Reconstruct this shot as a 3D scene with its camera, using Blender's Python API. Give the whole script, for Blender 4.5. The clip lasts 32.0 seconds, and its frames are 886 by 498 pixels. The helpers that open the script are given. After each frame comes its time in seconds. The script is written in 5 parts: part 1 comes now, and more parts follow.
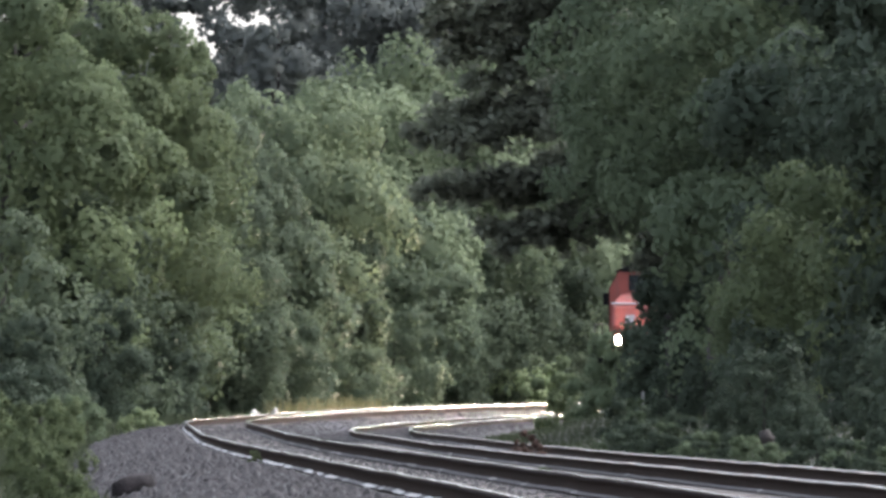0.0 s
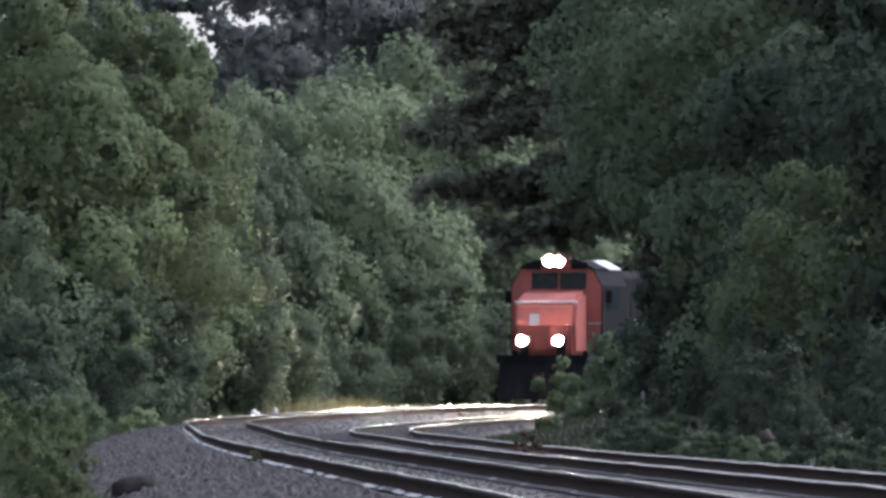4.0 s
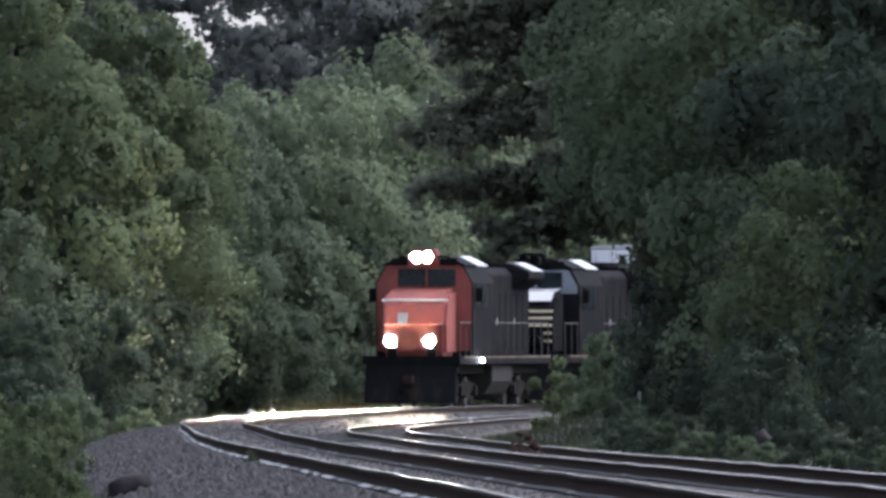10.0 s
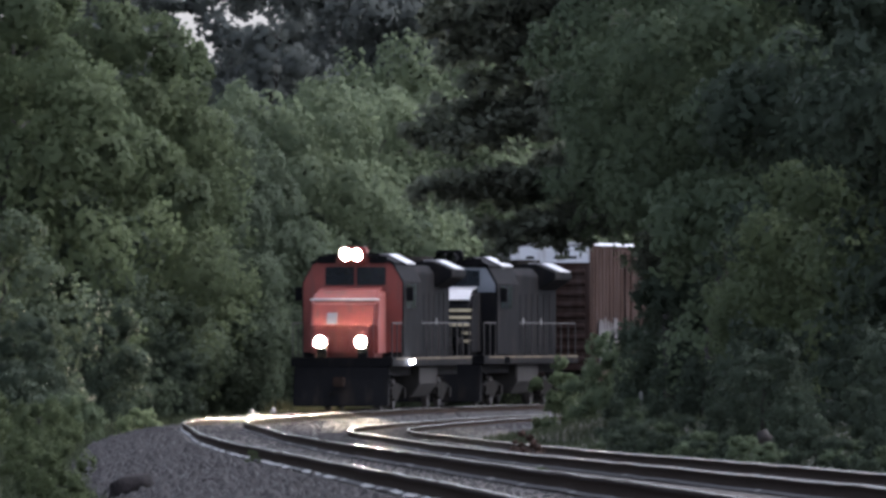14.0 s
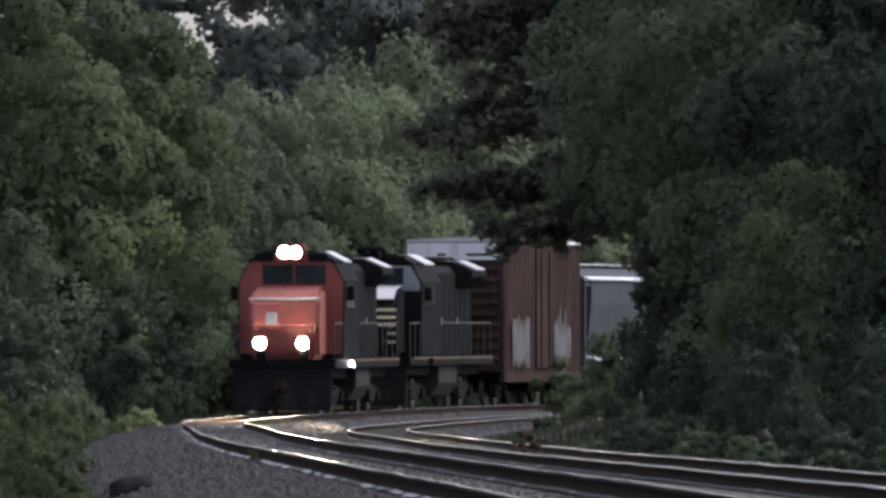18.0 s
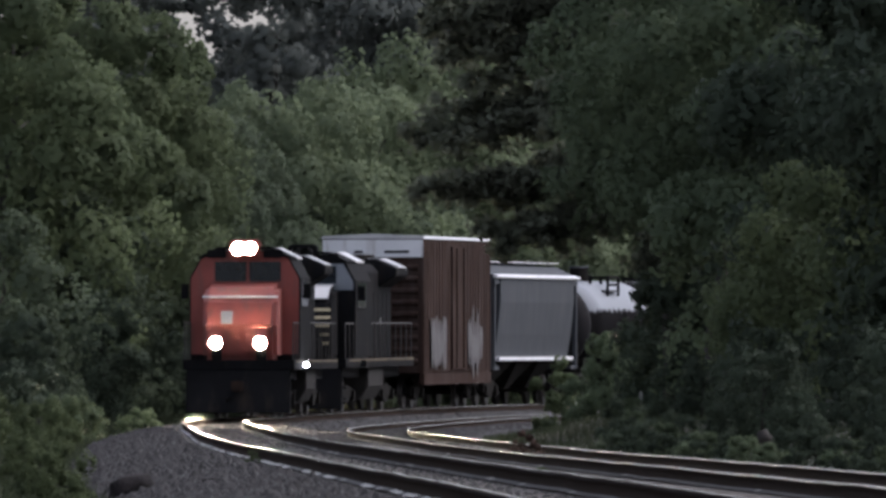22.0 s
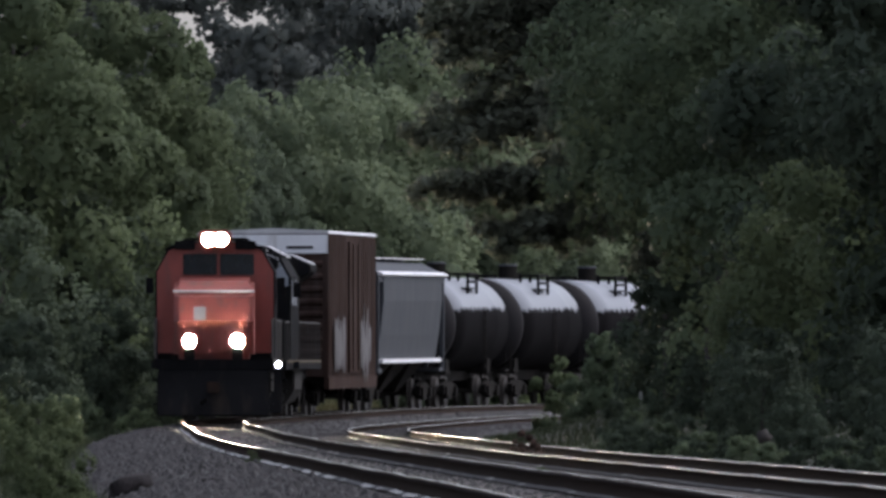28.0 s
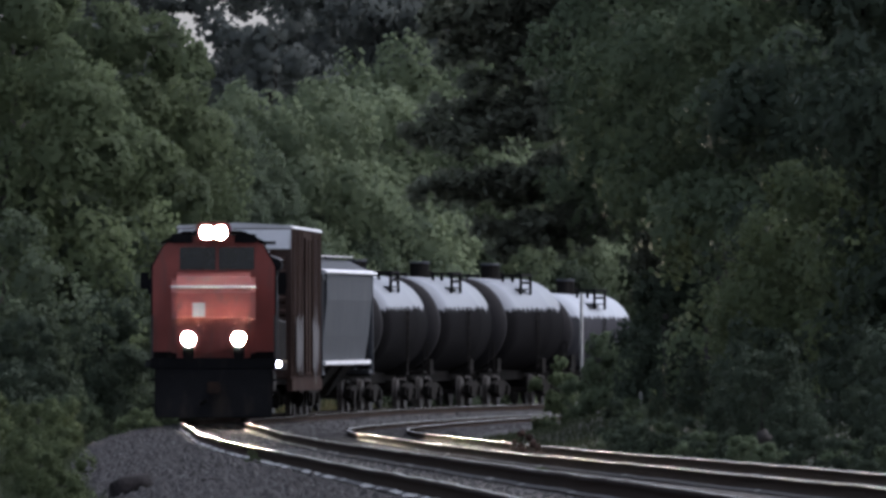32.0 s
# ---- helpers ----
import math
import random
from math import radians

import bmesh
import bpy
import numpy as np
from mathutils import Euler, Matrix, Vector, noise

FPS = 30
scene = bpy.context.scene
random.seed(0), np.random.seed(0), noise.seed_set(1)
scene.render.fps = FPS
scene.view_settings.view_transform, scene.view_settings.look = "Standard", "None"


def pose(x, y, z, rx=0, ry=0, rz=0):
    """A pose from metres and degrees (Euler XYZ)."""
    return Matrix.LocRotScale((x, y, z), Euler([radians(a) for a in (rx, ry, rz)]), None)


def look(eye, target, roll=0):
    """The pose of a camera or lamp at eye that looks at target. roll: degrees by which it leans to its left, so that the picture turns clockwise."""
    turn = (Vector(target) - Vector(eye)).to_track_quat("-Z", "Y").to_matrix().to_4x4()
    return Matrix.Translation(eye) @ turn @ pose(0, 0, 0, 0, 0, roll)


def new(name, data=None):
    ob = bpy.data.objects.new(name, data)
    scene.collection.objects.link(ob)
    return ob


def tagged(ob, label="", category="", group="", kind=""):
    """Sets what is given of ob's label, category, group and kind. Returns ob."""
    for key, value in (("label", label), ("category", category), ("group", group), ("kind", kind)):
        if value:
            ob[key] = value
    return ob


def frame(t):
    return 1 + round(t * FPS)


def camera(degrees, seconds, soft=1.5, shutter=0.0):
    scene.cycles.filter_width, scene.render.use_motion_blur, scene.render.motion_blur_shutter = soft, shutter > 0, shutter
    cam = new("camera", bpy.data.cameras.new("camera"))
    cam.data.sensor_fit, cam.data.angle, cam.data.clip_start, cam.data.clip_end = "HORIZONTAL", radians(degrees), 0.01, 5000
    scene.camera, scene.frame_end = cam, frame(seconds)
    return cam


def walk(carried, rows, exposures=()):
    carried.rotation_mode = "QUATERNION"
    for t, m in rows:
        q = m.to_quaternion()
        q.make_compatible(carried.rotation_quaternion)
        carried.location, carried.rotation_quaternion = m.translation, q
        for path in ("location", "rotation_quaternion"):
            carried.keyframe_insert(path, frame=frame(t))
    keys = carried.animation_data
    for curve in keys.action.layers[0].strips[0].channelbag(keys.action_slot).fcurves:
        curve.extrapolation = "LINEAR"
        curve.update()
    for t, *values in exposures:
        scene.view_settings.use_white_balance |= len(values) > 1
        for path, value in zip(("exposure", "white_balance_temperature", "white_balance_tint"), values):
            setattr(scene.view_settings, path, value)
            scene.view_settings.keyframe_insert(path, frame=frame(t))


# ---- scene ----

# ---------------------------------------------------------------- camera
cam = camera(3.5925, 32.0, soft=3.2)
EYE = 1.9          # height of the lens above the zero level


def aim(t, yaw):
    return (t, look((0, 0, EYE), (yaw, 1000, EYE + 7.56)))


walk(cam, [aim(0, 0), aim(8.7, 0), aim(8.95, 0.32), aim(9.6, 0.32), aim(10.0, 0.26), aim(10.5, 0.16),
           aim(16.0, 0.14), aim(32.0, 0.17)],
     exposures=[(0, 2.0, 6250, 15), (1.5, 1.95, 6150, 16), (2.2, 1.8, 6050, 17), (3, 1.58, 5950, 18), (6, 1.5, 5850, 18), (9, 1.42, 5850, 18), (13, 1.22, 5900, 18), (19, 0.82, 6200, 18), (25, 0.64, 6250, 18), (32, 0.66, 5950, 17)])

# ---------------------------------------------------------------- light
SUN_ELEV, SUN_ROT = 52, 75      # degrees; rotation clockwise from +Y
world = bpy.data.worlds.new("sky")
scene.world = world
world.use_nodes = True
wn = world.node_tree
sky = wn.nodes.new("ShaderNodeTexSky")
sky.sky_type = "NISHITA"
sky.sun_disc = False
sky.sun_elevation, sky.sun_rotation = radians(SUN_ELEV), radians(SUN_ROT)
sky.air_density, sky.dust_density, sky.ozone_density = 1.0, 2.5, 1.0
cloud = wn.nodes.new("ShaderNodeHueSaturation")      # thin overcast: little colour left in the sky
cloud.inputs["Saturation"].default_value = 0.42
wn.links.new(sky.outputs[0], cloud.inputs["Color"])
wn.links.new(cloud.outputs[0], wn.nodes["Background"].inputs[0])
wn.nodes["Background"].inputs[1].default_value = 0.15
sun = new("sun", bpy.data.lights.new("sun", "SUN"))
sun.data.energy, sun.data.angle, sun.data.color = 1.0, radians(40), (1.0, 0.98, 0.96)
sx, sy = math.sin(radians(SUN_ROT)), math.cos(radians(SUN_ROT))
sun.matrix_world = look((100 * sx, 100 * sy, 100 * math.tan(radians(SUN_ELEV))), (0, 0, 0))

# ---------------------------------------------------------------- materials


def mat(name, base, rough=0.8, metal=0.0, spread=0.25, scale=3.0, fine=40.0, bump=0.15, dark=None, island=0.0,
        spec=0.5, edge=(0.35, 0.65), obj=0.0, dirt=None, dirt_amount=0.0, trans=0.0):
    """A surface with variation at two scales; dark: second colour mixed in by the coarse noise."""
    m = bpy.data.materials.new(name)
    m.use_nodes = True
    nt = m.node_tree
    n, lk = nt.nodes, nt.links
    bsdf = n["Principled BSDF"]
    co = n.new("ShaderNodeTexCoord")
    n1, n2 = n.new("ShaderNodeTexNoise"), n.new("ShaderNodeTexNoise")
    n1.inputs["Scale"].default_value, n1.inputs["Detail"].default_value = scale, 5
    n2.inputs["Scale"].default_value, n2.inputs["Detail"].default_value = fine, 3
    lk.new(co.outputs["Object"], n1.inputs["Vector"])
    lk.new(co.outputs["Object"], n2.inputs["Vector"])
    ramp = n.new("ShaderNodeMapRange")
    ramp.inputs[1].default_value, ramp.inputs[2].default_value = edge
    lk.new(n1.outputs[0], ramp.inputs[0])
    mix = n.new("ShaderNodeMix")
    mix.data_type = "RGBA"
    mix.inputs[6].default_value = (*base, 1)
    mix.inputs[7].default_value = (*(dark or [c * (1 - spread) for c in base]), 1)
    lk.new(ramp.outputs[0], mix.inputs[0])
    hsv = n.new("ShaderNodeHueSaturation")
    lk.new(mix.outputs[2], hsv.inputs["Color"])
    val = n.new("ShaderNodeMath")
    val.operation = "MULTIPLY_ADD"
    lk.new(n2.outputs[0], val.inputs[0])
    val.inputs[1].default_value, val.inputs[2].default_value = spread, 1 - spread / 2
    last = val
    for amount, node, socket in ((island, "ShaderNodeNewGeometry", "Random Per Island"), (obj, "ShaderNodeObjectInfo", "Random")):
        if amount:
            src = n.new(node)
            mul = n.new("ShaderNodeMath")
            mul.operation = "MULTIPLY_ADD"
            lk.new(src.outputs[socket], mul.inputs[0])
            mul.inputs[1].default_value, mul.inputs[2].default_value = amount, 1 - amount / 2
            both = n.new("ShaderNodeMath")
            both.operation = "MULTIPLY"
            lk.new(last.outputs[0], both.inputs[0])
            lk.new(mul.outputs[0], both.inputs[1])
            last = both
    lk.new(last.outputs[0], hsv.inputs["Value"])
    colour = hsv.outputs[0]
    if dirt:
        n3 = n.new("ShaderNodeTexNoise")
        mp = n.new("ShaderNodeMapping")
        mp.inputs["Scale"].default_value = (2.2, 2.2, 0.35)
        lk.new(co.outputs["Object"], mp.inputs[0])
        lk.new(mp.outputs[0], n3.inputs["Vector"])
        n3.inputs["Scale"].default_value, n3.inputs["Detail"].default_value = 1.6, 6
        r3 = n.new("ShaderNodeMapRange")
        r3.inputs[1].default_value, r3.inputs[2].default_value = 0.62 - 0.3 * dirt_amount, 0.75
        lk.new(n3.outputs[0], r3.inputs[0])
        mx = n.new("ShaderNodeMix")
        mx.data_type = "RGBA"
        lk.new(r3.outputs[0], mx.inputs[0])
        lk.new(colour, mx.inputs[6])
        mx.inputs[7].default_value = (*dirt, 1)
        colour = mx.outputs[2]
    lk.new(colour, bsdf.inputs["Base Color"])
    bsdf.inputs["Roughness"].default_value, bsdf.inputs["Metallic"].default_value = rough, metal
    bsdf.inputs["Specular IOR Level"].default_value = spec
    if bump:
        b = n.new("ShaderNodeBump")
        b.inputs["Strength"].default_value, b.inputs["Distance"].default_value = bump, 0.02
        lk.new(n2.outputs[0], b.inputs["Height"])
        lk.new(b.outputs[0], bsdf.inputs["Normal"])
    if trans:
        tr = n.new("ShaderNodeBsdfTranslucent")
        lk.new(colour, tr.inputs[0])
        ms = n.new("ShaderNodeMixShader")
        ms.inputs[0].default_value = trans
        lk.new(bsdf.outputs[0], ms.inputs[1])
        lk.new(tr.outputs[0], ms.inputs[2])
        lk.new(ms.outputs[0], n["Material Output"].inputs[0])
    return m


def glow(name, colour, strength):
    m = bpy.data.materials.new(name)
    m.use_nodes = True
    b = m.node_tree.nodes["Principled BSDF"]
    b.inputs["Base Color"].default_value = (0.8, 0.8, 0.8, 1)
    b.inputs["Emission Color"].default_value = (*colour, 1)
    b.inputs["Emission Strength"].default_value = strength
    return m


LEAF = mat("oak_leaf", (0.11, 0.138, 0.07), 0.65, spread=0.14, scale=0.35, fine=5, bump=0, dark=(0.088, 0.114, 0.064), island=0.06, obj=0.25, spec=0.08, trans=0.52)
# Paler leaves for distance: haze put into the colour
LEAF_PALE = mat("pale_haze_leaf", (0.156, 0.192, 0.112), 0.65, spread=0.14, scale=0.35, fine=5, bump=0, dark=(0.126, 0.158, 0.098), island=0.06, obj=0.25, spec=0.08, trans=0.52)
# Darker leaves: shade of the trees inside the curve put into the colour
LEAF_SHADE = mat("shade_leaf", (0.055, 0.073, 0.049), 0.65, spread=0.14, scale=0.35, fine=5, bump=0, dark=(0.046, 0.062, 0.043), island=0.06, obj=0.25, spec=0.08, trans=0.45)
# Greyed leaves of the far wood: haze put into the colour
LEAF_FAR = mat("far_haze_leaf", (0.134, 0.148, 0.134), 0.65, spread=0.14, scale=0.35, fine=5, bump=0, dark=(0.118, 0.132, 0.121), island=0.06, obj=0.25, spec=0.08, trans=0.52)
LEAF_COOL = mat("elm_leaf", (0.096, 0.122, 0.075), 0.65, spread=0.14, scale=0.35, fine=5, bump=0, dark=(0.078, 0.102, 0.068), island=0.06, obj=0.25, spec=0.08, trans=0.52)
# Brighter leaves: the light on these shrubs put into the colour
LEAF_LIT = mat("lit_leaf", (0.26, 0.32, 0.17), 0.65, spread=0.14, scale=0.35, fine=5, bump=0, dark=(0.21, 0.26, 0.14), island=0.06, obj=0.25, spec=0.08, trans=0.4)
LEAF_BUSH = mat("bramble_leaf", (0.084, 0.107, 0.052), 0.65, spread=0.14, scale=0.35, fine=5, bump=0, dark=(0.062, 0.082, 0.043), island=0.06, obj=0.25, spec=0.08, trans=0.5)
LEAF_LOW_SHADE = mat("low_shade_leaf", (0.08, 0.103, 0.064), 0.65, spread=0.14, scale=0.35, fine=5, bump=0, dark=(0.064, 0.085, 0.056), island=0.06, obj=0.25, spec=0.08, trans=0.52)
LEAF_MID = mat("ash_leaf", (0.116, 0.15, 0.088), 0.65, spread=0.14, scale=0.35, fine=5, bump=0, dark=(0.094, 0.124, 0.076), island=0.06, obj=0.25, spec=0.08, trans=0.52)
NEEDLE = mat("pine_needle", (0.19, 0.207, 0.152), 0.65, spread=0.14, scale=0.35, fine=5, bump=0, dark=(0.16, 0.178, 0.132), island=0.06, obj=0.25, spec=0.08, trans=0.52)
GRASS = mat("dry_grass", (0.06, 0.07, 0.042), 0.65, spread=0.2, scale=0.45, fine=5, bump=0, dark=(0.045, 0.06, 0.03), island=0.1, obj=0.2, spec=0.1, trans=0.2)
DRYGRASS = mat("straw_grass", (0.3, 0.26, 0.13), 0.7, spread=0.3, scale=0.6, fine=6, bump=0, dark=(0.16, 0.16, 0.075), island=0.4, spec=0.1, trans=0.2)
BARK = mat("bark", (0.035, 0.03, 0.026), 0.9, spread=0.4, scale=4, fine=30, bump=0.5)
SOIL = mat("soil", (0.05, 0.047, 0.035), 0.95, spread=0.5, scale=0.3, fine=6, bump=0.4, dark=(0.036, 0.038, 0.026))
BALLAST = mat("crushed_stone", (0.0165, 0.0154, 0.0155), 0.9, spread=0.5, scale=0.3, fine=14, bump=0.8, edge=(0.42, 0.58), dark=(0.011, 0.0102, 0.0104))
STONE = mat("ballast_stone", (0.0165, 0.016, 0.0168), 0.85, spread=0.4, scale=0.4, fine=30, bump=0.3, island=0.9, edge=(0.42, 0.58), dark=(0.012, 0.0115, 0.012))
RUST = mat("rusty_steel", (0.034, 0.023, 0.018), 0.95, 0.0, spec=0.04, spread=0.5, scale=5, fine=60, bump=0.3, dark=(0.024, 0.018, 0.015))
# Copper tint and dark breaks put broken warm headlight glints into the colour
GLINT_EDGE = mat("glint_rail_edge", (0.2, 0.1, 0.055), 0.3, 0.9, spread=0.4, scale=0.5, fine=30, bump=0.1, edge=(0.44, 0.56), dark=(0.035, 0.02, 0.013))
POLISHED = mat("polished_steel", (0.72, 0.69, 0.65), 0.13, 1.0, spread=0.15, scale=1.5, fine=40, bump=0.03)
DULL = mat("dull_railhead", (0.5, 0.45, 0.4), 0.2, 0.95, spread=0.4, scale=0.6, fine=30, bump=0.1, dark=(0.09, 0.06, 0.045))
SIDE = mat("worn_railhead_side", (0.03, 0.023, 0.02), 0.85, 0.0, spec=0.05, spread=0.4, scale=1.5, fine=40, bump=0.2, dark=(0.02, 0.015, 0.013))
# Bright dashes put the sky-lit stretches of rail foot into the colour
FOOT = mat("dashed_rail_foot", (0.62, 0.6, 0.56), 0.6, 0.3, spread=0.4, scale=0.3, fine=30, bump=0.2, edge=(0.49, 0.53), dark=(0.025, 0.021, 0.019))
FOOT_SPARSE = mat("sparse_dashed_rail_foot", (0.026, 0.021, 0.019), 0.7, 0.1, spread=0.4, scale=0.35, fine=30, bump=0.2, edge=(0.585, 0.62), dark=(0.3, 0.28, 0.26))
TIE = mat("weathered_timber", (0.13, 0.115, 0.1), 0.85, spread=0.5, scale=3, fine=30, bump=0.5, obj=0.5)
RED = mat("faded_red_paint", (0.24, 0.052, 0.038), 0.6, spread=0.2, scale=1.2, fine=20, bump=0.05, dirt=(0.12, 0.05, 0.04), dirt_amount=0.3)
BLACK = mat("black_enamel", (0.012, 0.012, 0.013), 0.75, spec=0.03, spread=0.3, scale=1, fine=20, bump=0.05, dirt=(0.025, 0.021, 0.018), dirt_amount=0.3)
DARK = mat("underframe_black", (0.013, 0.012, 0.011), 0.85, spec=0.05, spread=0.4, scale=2, fine=25, bump=0.2, dirt=(0.024, 0.021, 0.018), dirt_amount=0.5)
ROOFGREY = mat("roof_grey_with_sky_sheen", (0.5, 0.5, 0.51), 0.3, spread=0.2, scale=1, fine=20, bump=0.05)
YELLOW = mat("pale_stripe_paint", (0.55, 0.47, 0.3), 0.5, spread=0.2, scale=2, fine=20, bump=0.05)
TAN = mat("dull_tan_paint", (0.13, 0.105, 0.07), 0.75, spec=0.1, spread=0.4, scale=1.5, fine=20, bump=0.05, dark=(0.05, 0.042, 0.032))
WHITE = mat("white_paint", (0.72, 0.73, 0.75), 0.45, spread=0.12, scale=1, fine=20, bump=0.05, dirt=(0.4, 0.38, 0.36), dirt_amount=0.3)
BROWN = mat("oxide_brown_paint", (0.042, 0.026, 0.021), 0.85, spec=0.03, spread=0.3, scale=0.8, fine=15, bump=0.1, dirt=(0.06, 0.045, 0.04), dirt_amount=0.6)
SPRAY = mat("grey_spray_paint", (0.085, 0.082, 0.082), 0.8, spread=0.4, scale=2.5, fine=12, bump=0.05, dark=(0.065, 0.058, 0.06))
HOPPER = mat("hopper_grey_paint", (0.044, 0.049, 0.056), 0.7, spread=0.15, scale=0.8, fine=15, bump=0.05, dirt=(0.062, 0.065, 0.068), dirt_amount=0.4, spec=0.2)
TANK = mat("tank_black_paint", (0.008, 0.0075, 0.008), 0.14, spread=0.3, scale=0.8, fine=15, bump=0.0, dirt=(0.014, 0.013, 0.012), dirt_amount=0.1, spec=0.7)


def sky_sheen(m, level, ragged, top, rough_top):
    """Paints the sky's reflection as a pale upper part above a ragged-edged level."""
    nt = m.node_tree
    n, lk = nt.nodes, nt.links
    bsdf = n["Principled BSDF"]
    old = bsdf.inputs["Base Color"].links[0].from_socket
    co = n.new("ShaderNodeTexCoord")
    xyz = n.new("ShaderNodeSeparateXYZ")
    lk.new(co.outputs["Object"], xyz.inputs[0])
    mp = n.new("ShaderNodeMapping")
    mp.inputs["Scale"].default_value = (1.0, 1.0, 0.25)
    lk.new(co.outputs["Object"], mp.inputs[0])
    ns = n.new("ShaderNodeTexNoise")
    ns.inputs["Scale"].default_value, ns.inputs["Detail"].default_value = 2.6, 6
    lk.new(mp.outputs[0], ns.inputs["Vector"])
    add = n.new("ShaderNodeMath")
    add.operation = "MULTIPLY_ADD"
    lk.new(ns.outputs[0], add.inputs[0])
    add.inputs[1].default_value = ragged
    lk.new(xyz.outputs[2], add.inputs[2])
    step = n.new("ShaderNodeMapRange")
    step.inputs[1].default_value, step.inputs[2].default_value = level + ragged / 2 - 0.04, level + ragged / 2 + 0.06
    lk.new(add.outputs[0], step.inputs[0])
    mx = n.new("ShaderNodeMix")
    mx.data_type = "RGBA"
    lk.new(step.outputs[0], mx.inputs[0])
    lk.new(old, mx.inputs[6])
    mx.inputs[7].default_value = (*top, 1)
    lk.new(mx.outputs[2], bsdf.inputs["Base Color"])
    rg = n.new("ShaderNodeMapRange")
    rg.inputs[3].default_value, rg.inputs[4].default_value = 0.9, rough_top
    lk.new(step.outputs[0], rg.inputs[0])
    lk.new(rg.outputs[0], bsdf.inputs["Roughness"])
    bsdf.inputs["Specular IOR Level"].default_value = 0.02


TANKHEAD = mat("tank_end_black", (0.016, 0.015, 0.016), 0.7, spec=0.08, spread=0.3, scale=0.8, fine=15, bump=0.0)
FUEL = mat("fuel_tank_grey", (0.03, 0.028, 0.026), 0.8, spec=0.1, spread=0.3, scale=2, fine=20, bump=0.1)
# Sky reflection put into the colour of the upper shell
sky_sheen(TANK, 2.98, 0.62, (0.21, 0.222, 0.242), 0.3)
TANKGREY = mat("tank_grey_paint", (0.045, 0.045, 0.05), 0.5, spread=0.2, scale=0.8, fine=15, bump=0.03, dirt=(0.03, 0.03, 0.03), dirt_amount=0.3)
sky_sheen(TANKGREY, 2.75, 0.35, (0.34, 0.36, 0.39), 0.35)
CABGREY = mat("emblem_and_sky_grey", (0.2, 0.22, 0.245), 0.5, spread=0.25, scale=1.5, fine=20, bump=0.05)
STEEL = mat("wheel_steel", (0.038, 0.033, 0.03), 0.6, 0.3, spread=0.3, scale=3, fine=30, bump=0.1)
GLASS = mat("cab_window_glass", (0.02, 0.025, 0.03), 0.08, spread=0.1, scale=1, fine=5, bump=0, spec=0.8)
RAILING = mat("dull_handrail_paint", (0.035, 0.032, 0.03), 0.7, spread=0.3, scale=6, fine=30, bump=0.1)
DEAD = mat("dead_weed", (0.065, 0.042, 0.033), 0.8, spread=0.3, scale=2, fine=8, bump=0, island=0.6, spec=0.1, trans=0.1)
ROCK = mat("pale_rock", (0.32, 0.31, 0.27), 0.8, spread=0.3, scale=6, fine=30, bump=0.3)
DARK_LUMP = mat("dark_lump_surface", (0.019, 0.016, 0.016), 0.9, spread=0.5, scale=5, fine=25, bump=0.6, spec=0.1, dark=(0.011, 0.01, 0.01))
POSTM = mat("weathered_white_post", (0.36, 0.36, 0.34), 0.7, spread=0.3, scale=6, fine=30, bump=0.2)
BEAM = glow("headlight_beam", (1.0, 0.82, 0.55), 5000.0)
MARKER = glow("marker_light", (0.9, 0.95, 1.0), 80.0)

# ---------------------------------------------------------------- mesh helpers


